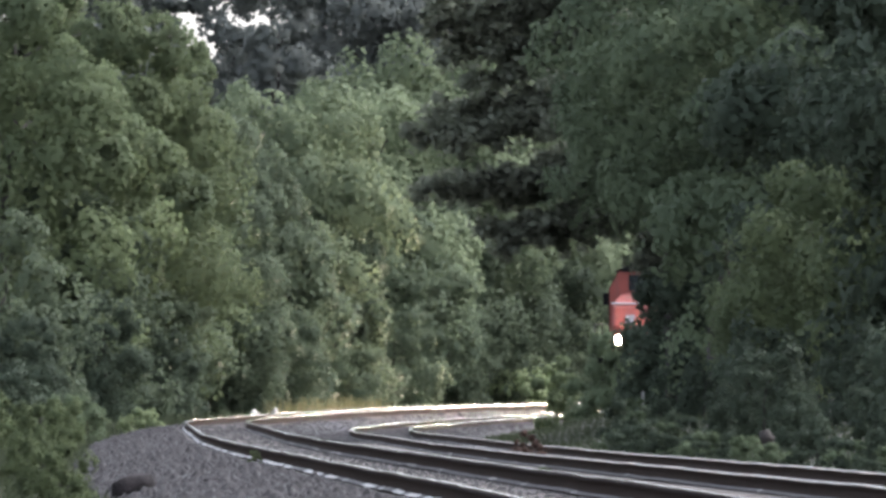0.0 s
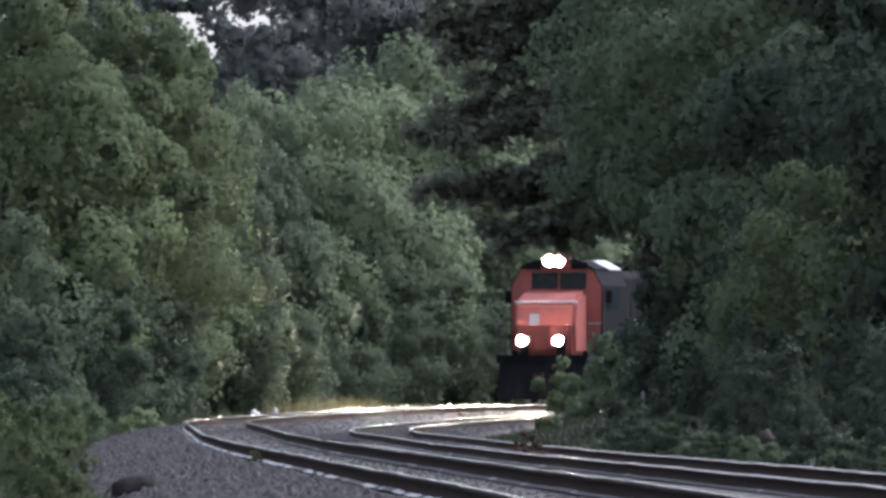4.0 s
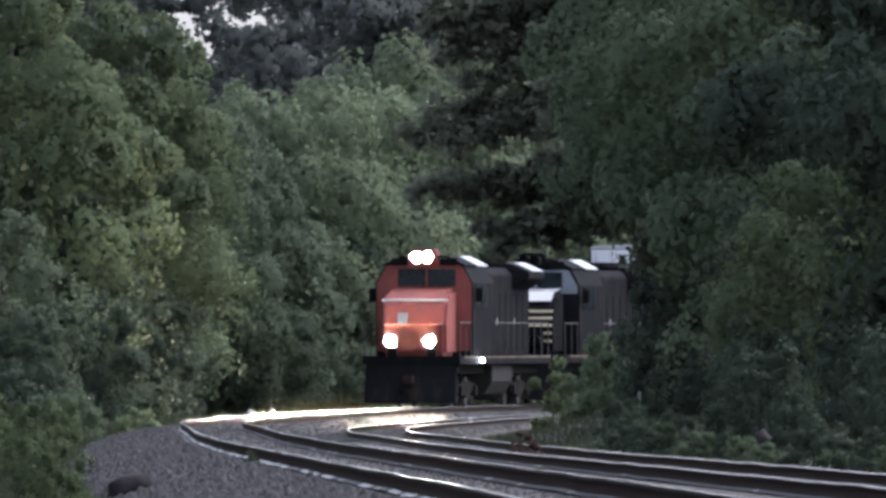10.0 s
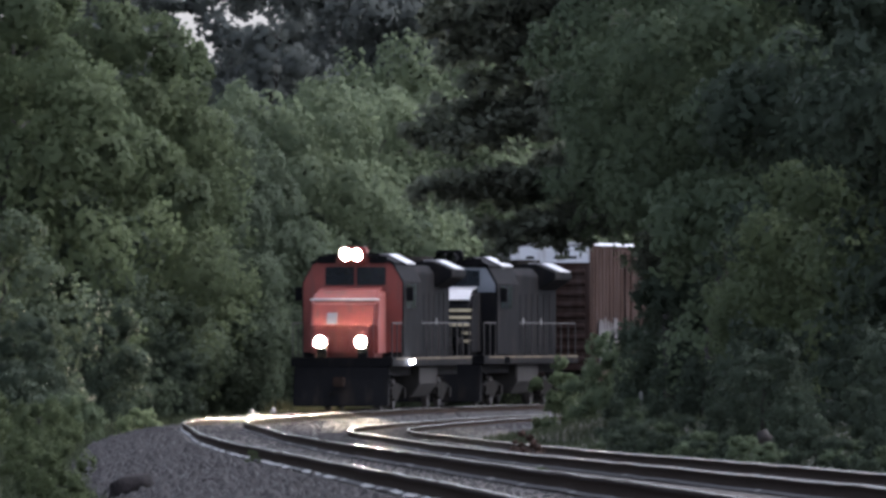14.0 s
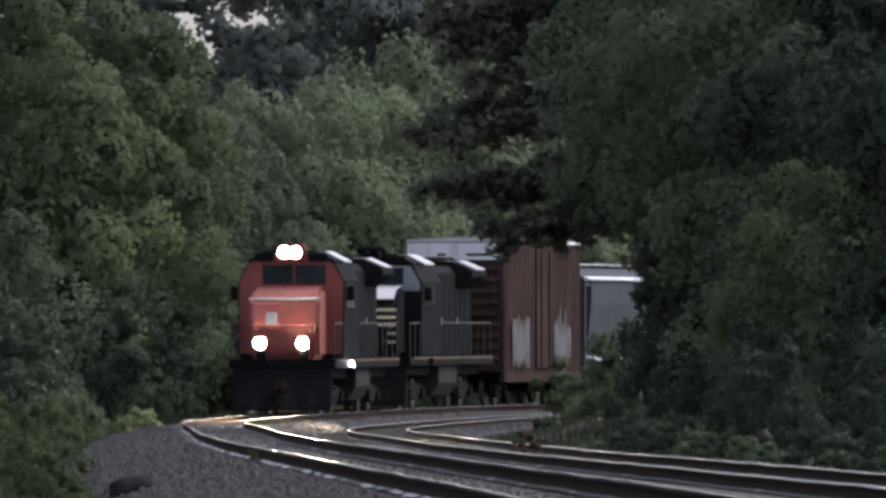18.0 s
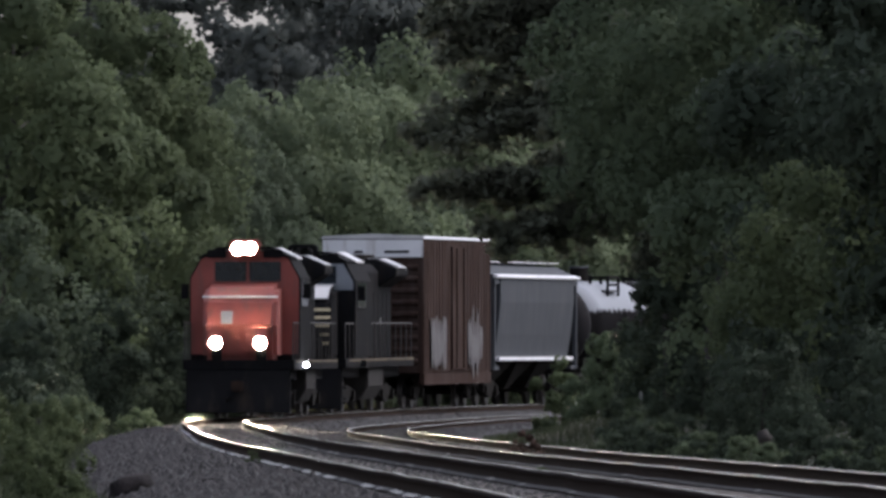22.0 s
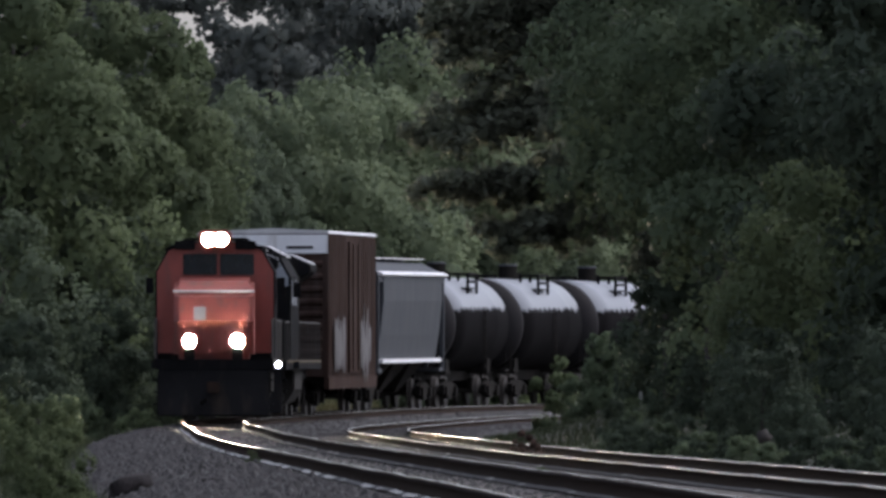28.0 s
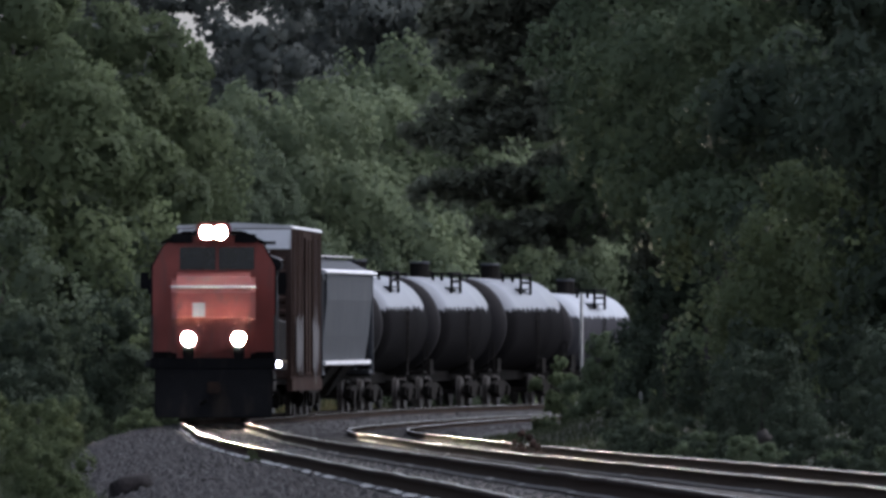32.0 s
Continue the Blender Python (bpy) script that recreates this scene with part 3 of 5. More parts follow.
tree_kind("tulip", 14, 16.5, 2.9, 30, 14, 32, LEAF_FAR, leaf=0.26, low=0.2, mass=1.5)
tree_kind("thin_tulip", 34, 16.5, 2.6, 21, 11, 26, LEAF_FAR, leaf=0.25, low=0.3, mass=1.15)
tree_kind("shade_tree", 15, 11.0, 3.2, 30, 16, 26, LEAF_SHADE, leaf=0.22)
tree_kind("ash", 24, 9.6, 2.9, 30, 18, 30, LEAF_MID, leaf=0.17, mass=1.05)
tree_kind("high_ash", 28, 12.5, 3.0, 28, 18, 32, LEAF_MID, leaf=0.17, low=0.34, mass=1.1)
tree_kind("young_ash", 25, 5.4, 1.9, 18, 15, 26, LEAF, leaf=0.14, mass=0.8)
tree_kind("beech", 22, 10.5, 3.2, 16, 8, 7, LEAF_SHADE, leaf=0.6, mass=1.5)
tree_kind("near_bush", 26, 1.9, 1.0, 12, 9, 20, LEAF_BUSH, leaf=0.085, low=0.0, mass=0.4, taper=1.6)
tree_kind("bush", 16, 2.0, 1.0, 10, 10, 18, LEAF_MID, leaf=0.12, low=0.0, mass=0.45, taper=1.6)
tree_kind("bright_bush", 17, 1.5, 1.0, 16, 12, 22, LEAF_LIT, leaf=0.085, low=0.0, mass=0.34, taper=1.6, sprig=1.6)
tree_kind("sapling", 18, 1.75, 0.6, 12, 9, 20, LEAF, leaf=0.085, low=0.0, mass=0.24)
tree_kind("dark_bush", 19, 2.4, 1.2, 10, 10, 20, LEAF_SHADE, leaf=0.13, low=-0.05, mass=0.55, taper=1.6)
tree_kind("dead_weed", 20, 0.5, 0.28, 7, 4, 4, DEAD, leaf=0.04, low=0.0, mass=0.12)


def plant(name, key, x, y, label, category, group, size=1.0, turn=0.0, wide=1.0, sink=0.0):
    base = tagged(new(name), label, category, group)
    base.matrix_basis = pose(x, y, soil_at(x, y) - sink, 0, 0, turn) @ Matrix.Diagonal((size * wide, size * wide, size, 1))
    trunk, crown = TREES[key][:2]
    part("trunk", trunk, None, base)
    part("crown", crown, None, base)
    return base


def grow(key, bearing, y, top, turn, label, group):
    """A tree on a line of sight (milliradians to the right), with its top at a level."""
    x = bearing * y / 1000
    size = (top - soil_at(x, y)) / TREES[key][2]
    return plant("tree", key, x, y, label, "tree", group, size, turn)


def pine(x, y, height, seed, boughs, label):
    """A pine with long level boughs that carry tufts of needles: level at the tip, turn, reach, droop."""
    rng = np.random.default_rng(seed)
    base = tagged(new("pine_tree"), label, "tree", "trees inside the curve")
    ground = soil_at(x, y)
    base.location = (x, y, ground)
    sh = Shape().tube((0, 0, -0.4), (0.1, 0, height * 0.5), 0.24, 0.17, 10).tube((0.1, 0, height * 0.5), (0, 0.1, height), 0.17, 0.03, 8)
    centres, radii = [], []
    for tip_z, turn, reach, droop in boughs:
        a = radians(turn)
        d = np.array([math.cos(a), math.sin(a), 0.0])
        cross = np.array([-d[1], d[0], 0.0])
        start = np.array([0, 0, tip_z - ground + droop])
        tip = d * reach + np.array([0, 0, tip_z - ground])
        sh.tube(tuple(start), tuple(tip), 0.06, 0.015, 5)
        for t in np.linspace(0.1, 1.0, int(4 + reach * 3.2)):
            p = start * (1 - t) + tip * t + np.array([0, 0, rng.normal(0, 0.06)])
            spread = 0.62 * (1.08 - 0.85 * t)
            for k in range(6):       # tufts on side twigs, tilted up at their ends
                off = rng.normal(0, spread)
                q = p + cross * off + np.array([0, 0, rng.normal(0.04, 0.2) * (1.15 - 0.5 * t)]) + d * rng.normal(0, 0.14)
                centres.append(q)
                radii.append(rng.uniform(0.14, 0.3))
    v, f, nm = leaf_cloud(rng, np.array(centres), np.array(radii), 17, 0.25, 0.1, squash=0.85, up=0.3, flat=0.15, hang=-0.2)
    part("trunk", sh, BARK, base, smooth=True)
    part("crown", raw_mesh("crown", v, f, NEEDLE, normals=nm), None, base, "dark tufted pine boughs")
    return base


LEFT, RIGHT = "trees outside the curve", "trees inside the curve"
GREEN = "leafy green broadleaf tree at the edge of the wood"
PALE = "pale grey-green broadleaf tree, haze put into its leaf colour"
SHADE = "tall tree deep in the wood, haze and shade put into leaf colours"
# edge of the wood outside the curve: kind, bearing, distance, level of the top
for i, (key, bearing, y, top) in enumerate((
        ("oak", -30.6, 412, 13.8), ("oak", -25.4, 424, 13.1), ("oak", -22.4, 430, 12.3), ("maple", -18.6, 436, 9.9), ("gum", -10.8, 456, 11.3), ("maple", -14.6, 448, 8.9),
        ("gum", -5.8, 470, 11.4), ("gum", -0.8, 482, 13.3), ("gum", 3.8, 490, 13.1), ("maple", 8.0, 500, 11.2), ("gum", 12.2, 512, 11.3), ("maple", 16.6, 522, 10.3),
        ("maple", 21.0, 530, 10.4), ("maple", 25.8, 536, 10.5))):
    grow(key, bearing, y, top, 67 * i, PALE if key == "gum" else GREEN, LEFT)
# lower growth in front of it, its shade put into darker leaf colours
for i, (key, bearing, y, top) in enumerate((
        ("hazel", -31.4, 392, 5.5), ("shade_tree", -29.2, 382, 3.0), ("elm", -26.2, 414, 6.9), ("hazel", -22.0, 422, 5.5), ("elm", -17.8, 434, 6.2), ("hazel", -13.8, 446, 6.5), ("elm", -9.4, 456, 6.8),
        ("hazel", -5.4, 466, 7.3), ("elm", -1.4, 474, 7.2), ("hazel", 2.6, 482, 6.5), ("elm", 6.6, 488, 6.0), ("hazel", 10.6, 498, 6.1), ("shade_tree", -24.0, 404, 3.7),
        ("shade_tree", -19.4, 416, 2.7), ("hazel", -15.4, 434, 3.5), ("elm", -11.4, 442, 3.5), ("hazel", -7.4, 452, 3.3), ("elm", -3.4, 460, 3.4), ("hazel", 0.2, 468, 3.2),
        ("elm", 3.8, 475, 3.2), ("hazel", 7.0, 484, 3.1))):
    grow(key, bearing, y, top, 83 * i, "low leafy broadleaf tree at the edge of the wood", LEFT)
# second row closes the gaps
for i in range(12):
    s = -20 + i * 15
    x, y, _ = along(s, -16 - 3 * (i % 2))
    plant("tree", "beech", float(x), float(y), GREEN, "tree", LEFT, 0.74 + 0.04 * (i % 3), 47 * i)
# tall trees behind, haze and shade put into their leaf colours
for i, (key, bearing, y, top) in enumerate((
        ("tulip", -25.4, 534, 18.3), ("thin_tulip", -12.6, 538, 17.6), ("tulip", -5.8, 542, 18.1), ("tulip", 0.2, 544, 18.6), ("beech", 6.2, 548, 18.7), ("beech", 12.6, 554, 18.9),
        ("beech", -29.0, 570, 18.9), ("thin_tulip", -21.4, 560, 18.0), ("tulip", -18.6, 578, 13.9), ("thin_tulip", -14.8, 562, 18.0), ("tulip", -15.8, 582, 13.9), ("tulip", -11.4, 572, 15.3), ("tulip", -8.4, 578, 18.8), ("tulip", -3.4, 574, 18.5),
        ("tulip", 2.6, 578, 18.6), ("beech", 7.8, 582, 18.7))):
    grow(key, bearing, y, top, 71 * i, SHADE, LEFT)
# unseen trees on both sides towards the lens, added to block low sky
for i in range(11):
    for w in (-15, 16.5):
        x, y, _ = along(-320 + 22 * i, w + 3 * (i % 2))
        plant("tree", "beech", float(x), float(y), "unseen tree beside the line, added to block low sky", "tree", "trees along the line", 0.95 + 0.1 * (i % 3), 43 * i + w)
# mostly hidden trees beyond the bend, added to block low sky in reflections
for i in range(15):
    for w in (-14, 13.5):
        if (w < 0 and i < 5) or (i % 2 and i > 3):
            continue
        x, y, _ = along(126 + 7 * i, w + 2.5 * (i % 2))
        plant("tree", "elm" if i < 5 else "beech", float(x), float(y), "mostly hidden tree beyond the bend, added to block low sky", "tree", "trees beyond the bend", 0.98 + 0.05 * (i % 3), 61 * i + w)
# one belt of woods all round, mostly unseen, added to close the low sky
rng = np.random.default_rng(77)
belt_a = rng.uniform(0, 2 * math.pi, 42000)
belt_r = 1 + rng.uniform(-0.05, 0.12, 42000)
belt_top = 9.0 + 1.6 * np.sin(belt_a * 37) + 1.1 * np.sin(belt_a * 91 + 1) + rng.normal(0, 0.5, 42000)
belt_p = np.stack([20 + 260 * np.sin(belt_a) * belt_r, 280 + 335 * np.cos(belt_a) * belt_r, belt_top * rng.uniform(0, 1, 42000) ** 0.8], -1)
bv, bf, bn = leaf_cloud(rng, belt_p, np.full(42000, 0.8), 1, 2.2, 1.6)
tagged(new("woods", raw_mesh("woods", bv, bf, LEAF_SHADE)), "distant belt of woods, mostly unseen, added to close the low sky", "woods", kind="stuff")
# inside the curve
BOUGHS = [(9.6, 180, 6.8, 1.0), (10.1, 184, 6.7, 0.8), (8.9, 177, 6.3, 1.3), (8.4, 183, 5.8, 1.4), (9.4, 175, 6.1, 1.2), (10.1, 188, 5.6, 0.8), (10.9, 180, 6.2, 0.9),
          (9.1, 186, 5.2, 1.0), (7.1, 181, 7.2, 1.1), (7.7, 177, 6.6, 1.0), (7.0, 185, 6.3, 1.2), (7.5, 175, 5.5, 1.0), (7.2, 187, 5.1, 1.0), (5.8, 180, 6.9, 0.9),
          (5.6, 176, 6.4, 0.9), (5.9, 185, 5.5, 0.8), (5.6, 178, 5.1, 0.8), (4.8, 180, 5.4, 1.0), (4.4, 184, 5.0, 1.4), (4.8, 175, 4.8, 1.0), (5.0, 187, 4.2, 0.9),
          (4.7, 180, 3.7, 0.9), (7.2, 215, 4.6, 0.6), (8.2, 220, 5.0, 0.6), (6.6, 150, 4.4, 0.6), (8.7, 140, 4.0, 0.6), (7.4, 0, 4.0, 0.6), (9.4, 330, 4.5, 0.6),
          (8.2, 90, 4.0, 0.6), (10.4, 60, 4.0, 0.6), (11.9, 180, 4.5, 0.6), (6.9, 240, 3.8, 0.6), (9.6, 240, 4.4, 0.6), (10.9, 230, 4.0, 0.6), (5.9, 275, 3.0, 0.5),
          (8.2, 285, 3.0, 0.5), (10.4, 290, 2.8, 0.5), (12.4, 200, 3.2, 0.6), (12.6, 20, 2.6, 0.6), (4.2, 180, 1.5, 0.4), (4.0, 188, 1.55, 0.3), (4.4, 174, 1.6, 0.5)]
pine(6.4, 335, 13.4, 31, BOUGHS, "dark pine with long drooping boughs beside the line")
# The darkest trees here carry their shade in the leaf colour
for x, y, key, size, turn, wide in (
        (6.35, 322, "high_ash", 1.0, 35, 0.95), (5.35, 328, "high_ash", 0.98, 150, 0.95), (6.35, 324, "shade_tree", 0.5, 80, 1.0), (8.5, 318, "ash", 1.2, 15, 1.0), (9.8, 300, "shade_tree", 1.1, 100, 1.0), (9.3, 348, "ash", 1.15, 200, 1.0), (10.6, 330, "shade_tree", 1.2, 280, 1.0),
        (10.2, 272, "shade_tree", 1.0, 40, 0.9), (9.3, 372, "shade_tree", 1.0, 230, 1.0), (7.5, 284, "young_ash", 0.95, 70, 1.0), (8.7, 274, "young_ash", 1.0, 170, 1.0), (6.6, 288, "young_ash", 0.6, 20, 1.0),
        (10.4, 392, "shade_tree", 1.0, 70, 0.8), (10.4, 256, "shade_tree", 0.55, 10, 1.1), (7.5, 352, "shade_tree", 0.64, 220, 1.1), (7.5, 340, "shade_tree", 0.6, 120, 1.0), (7.9, 330, "shade_tree", 0.5, 20, 1.0)):
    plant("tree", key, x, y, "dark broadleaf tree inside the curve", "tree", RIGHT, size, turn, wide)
# Mostly out of view, added to keep the sun off the bank
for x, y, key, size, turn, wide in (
        (12.0, 380, "beech", 1.2, 300, 1.0), (12.3, 288, "shade_tree", 1.15, 150, 1.0), (13.5, 262, "beech", 1.1, 10, 1.0), (14.6, 312, "beech", 1.2, 95, 1.0), (13.4, 338, "shade_tree", 1.1, 190, 1.0), (12.6, 238, "beech", 1.0, 260, 1.0), (14.0, 360, "beech", 1.2, 20, 1.0)):
    plant("tree", key, x, y, "mostly unseen tree behind the bank, added to shade it", "tree", RIGHT, size, turn, wide)
# shrubs
UNDER = "low leafy shrub at the foot of the trees"
for i in range(40):
    s = -214 + 6.2 * i + random.uniform(-2, 2)
    far = i % 2
    if far and s < -70:
        continue
    x, y, _ = along(s, -3.35 - random.uniform(0, 0.4) - (1.5 if far else 0))
    plant("shrub", "near_bush" if y < 330 else ("bush", "dark_bush")[i % 2], float(x), float(y), UNDER, "shrub", "shrubs by the line", random.uniform(0.55, 0.8) if far else random.uniform(0.24, 0.4) if s < -110 else random.uniform(0.4, 0.62), 70 * i)
for i in range(21):      # undergrowth that hides the trunks beyond the far track
    x, y, _ = along(28 + 5 * i, -6.4 - random.uniform(0, 1.4))
    plant("shrub", ("bush", "dark_bush")[i % 2], float(x), float(y), UNDER, "shrub", "shrubs by the line", random.uniform(0.65, 1.0), 50 * i)
plant("shrub", "bright_bush", -8.05, 376, "pale green shrub beside the ballast", "shrub", "shrubs by the line", 0.62, 20)
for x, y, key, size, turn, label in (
        (2.2, 474, "bright_bush", 1.1, 10, "bright yellow-green shrub beyond the track, light put into its colour"), (3.2, 478, "bright_bush", 1.15, 150, "bright yellow-green shrub beyond the track, light put into its colour"),
        (3.3, 406, "sapling", 1.2, 0, "small dark green sapling at the edge of the ballast"),
        (5.6, 345, "dark_bush", 1.15, 75, "tall dark shrub under the trees"), (5.5, 331, "dark_bush", 1.0, 10, "tall dark shrub under the trees"),
        (4.5, 366, "bush", 1.0, 40, "rounded olive-green shrub at the edge of the bank"), (3.95, 374, "bush", 0.68, 140, "rounded olive-green shrub at the edge of the bank")):
    plant("shrub", key, x, y, label, "shrub", "shrubs by the line", size, turn)
BANK = "dark tangled shrub on the bank"
for i in range(24):      # bank beside the near stretch
    s = -215 + 5.7 * i + random.uniform(-2, 2)
    x, y, _ = along(s, 8.2 + random.uniform(-0.3, 1.6) + (0.9 if i % 2 else 0))
    plant("shrub", "dark_bush", float(x), float(y), BANK, "shrub", "shrubs inside the curve", random.uniform(0.5, 0.85) * (1 if i % 2 else 0.6), 60 * i)
for i in range(30):      # brambles along the foot of the bank
    x, y, _ = along(-222 + 5.0 * i + random.uniform(-2, 2), 7.0 + random.uniform(-0.1, 0.9))
    plant("shrub", ("dark_bush", "bush")[i % 2], float(x), float(y), "low dark green weeds and brambles on the bank", "shrub", "shrubs inside the curve", random.uniform(0.16, 0.3), 60 * i, 1.3)
for i in range(15):      # taller growth under the trees where the track bends away
    y = 272 + 9 * i
    x = y * (0.0152 if y < 338 else 0.0136) + 0.9 + random.uniform(0, 1.4)
    plant("shrub", "dark_bush", x, y, BANK, "shrub", "shrubs inside the curve", random.uniform(0.5, 0.8), 60 * i)
for i in range(16):      # low growth in front of it
    y = 262 + 8.5 * i
    x = y * 0.0112 + 0.35 + random.uniform(0, 1.0)
    plant("shrub", ("dark_bush", "bush")[i % 3 == 1], x, y, "low dark green weeds and brambles on the bank", "shrub", "shrubs inside the curve", random.uniform(0.24, 0.36), 60 * i)


for dx, dy, size in ((0.3, 0, 0.95), (0.45, 1.5, 0.75), (0.15, -1.0, 0.65)):
    q = along(-120.0 + dy, GAP + dx - 0.2)
    base = plant("weeds", "dead_weed", float(q[0]), float(q[1]), "clump of rust-brown dead weeds growing in the lower track", "weeds", "dead weeds", size, 40 * dx)
    base.location.z = float(q[2]) + float(side_drop(-112.0)) - 0.2


for x, y, size, label in ((1.13, 158.0, 0.11, "small green tuft of weeds between the rails"), (1.25, 159.0, 0.08, "small green tuft of weeds between the rails"),
                          (3.44, 185.0, 0.13, "small green tuft of weeds beside the lower track"), (-2.35, 176.0, 0.1, "small green tuft of weeds in the ballast")):
    tuft = plant("weeds", "near_bush", x, y, label, "weeds", "green tufts in the ballast", size, 90 * size)
    tuft.location.z = bed_level(x, y) - 0.01


def grass(name, count, s0, s1, w0, w1, tall, label, blade=GRASS):
    rng = np.random.default_rng(count)
    s, w = rng.uniform(s0, s1, count), rng.uniform(w0, w1, count)
    p = along(s, w)
    p[:, 2] = ground_height(p[:, 0], p[:, 1]) - 0.03
    a, h = rng.uniform(0, 6.28, count), tall * rng.uniform(0.4, 1.3, count)
    d = np.stack([np.cos(a), np.sin(a), np.zeros(count)], -1) * 0.013
    lean = rng.normal(0, 0.25, (count, 3)) * h[:, None]
    lean[:, 2] = h
    v = np.stack([p - d, p + d, p + lean * 0.6 + d * 0.7, p + lean], 1)
    tagged(new(name, raw_mesh(name, v.reshape(-1, 3), np.arange(count * 4).reshape(-1, 4), blade)), label, "grass", kind="stuff")


grass("grass", 30000, -250, 90, 6.7, 10.5, 0.17, "rough green grass and weeds on the bank")
grass("grass", 9000, -200, 60, -6.0, -2.95, 0.3, "rough grass and weeds below the ballast shoulder")
grass("grass", 1800, 83, 98, -4.4, -2.9, 0.8, "tall straw-coloured dry grass beyond the bend", DRYGRASS)
grass("grass", 7000, 30, 130, -5.4, -2.8, 0.5, "rough green grass beyond the far side of the track")

# ---------------------------------------------------------------- the train
wheel_profile = [(-0.07, 0.2), (-0.07, 0.485), (-0.045, 0.485), (-0.035, 0.465), (0.07, 0.455), (0.07, 0.2)]


def wheelset_mesh():
    sh = Shape()
    for side in (-1, 1):
        prof = [(side * 0.7525 + side * y, r) for y, r in wheel_profile]
        sh.lathe(prof, 0.0, 20)
    sh.lathe([(-0.95, 0.08), (0.95, 0.08)], 0.0, 10)
    for k in range(4):
        a = k * math.pi / 2
        sh.box(-0.02 + 0.3 * math.cos(a), 0.02 + 0.3 * math.cos(a), 0.8, 0.84, 0.3 * math.sin(a) - 0.02, 0.3 * math.sin(a) + 0.02)
    me = sh.mesh("wheelset", STEEL)
    me.transform(Matrix.Rotation(radians(-90), 4, "Z"))
    return me


WHEELS = wheelset_mesh()
SPINNING = []


def truck(vehicle, y, base=1.75, heavy=False):
    sh = Shape()
    half = base / 2
    for side in (-1, 1):
        out = [(-half - 0.35, 0.42), (-half - 0.1, 0.36), (-half + 0.35, 0.5), (-0.3, 0.25), (0.3, 0.25), (half - 0.35, 0.5), (half + 0.1, 0.36), (half + 0.35, 0.42),
               (half + 0.3, 0.66), (0.4, 0.78), (-0.4, 0.78), (-half - 0.3, 0.66)]
        x0, x1 = sorted((side * 0.92, side * 1.08))
        sh.prism(out, x0, x1, "x")
        for e in (-half, half):
            sh.box(min(side * 0.9, side * 1.16), max(side * 0.9, side * 1.16), e - 0.17, e + 0.17, 0.32, 0.62)
        for e in (-0.13, 0.0, 0.13):
            sh.tube((side * 1.0, e * 1.6, 0.3), (side * 1.0, e * 1.6, 0.62), 0.07, n=8)
    sh.box(-0.95, 0.95, -0.2, 0.2, 0.45, 0.85)
    ob = part("truck", sh, DARK, vehicle, "dusty black truck", at=pose(0, y, 0))
    for e in (-half, half):
        SPINNING.append((part("wheelset", WHEELS, None, ob, at=pose(0, e, 0.46)), e))
    return ob


def coupler(vehicle, y, way):
    sh = Shape().box(-0.09, 0.09, min(y, y + way * 0.55), max(y, y + way * 0.55), 0.72, 0.95)
    sh.box(-0.17, 0.15, min(y + way * 0.45, y + way * 0.8), max(y + way * 0.45, y + way * 0.8), 0.7, 0.98)
    part("coupler", sh, RUST, vehicle, "rusty coupler", bevel=0.03)
    part("air_hose", Shape().tube((0.35, y, 0.8), (0.3, y + way * 0.25, 0.45), 0.03).tube((0.3, y + way * 0.25, 0.45), (0.15, y + way * 0.5, 0.55), 0.03), DARK, vehicle)


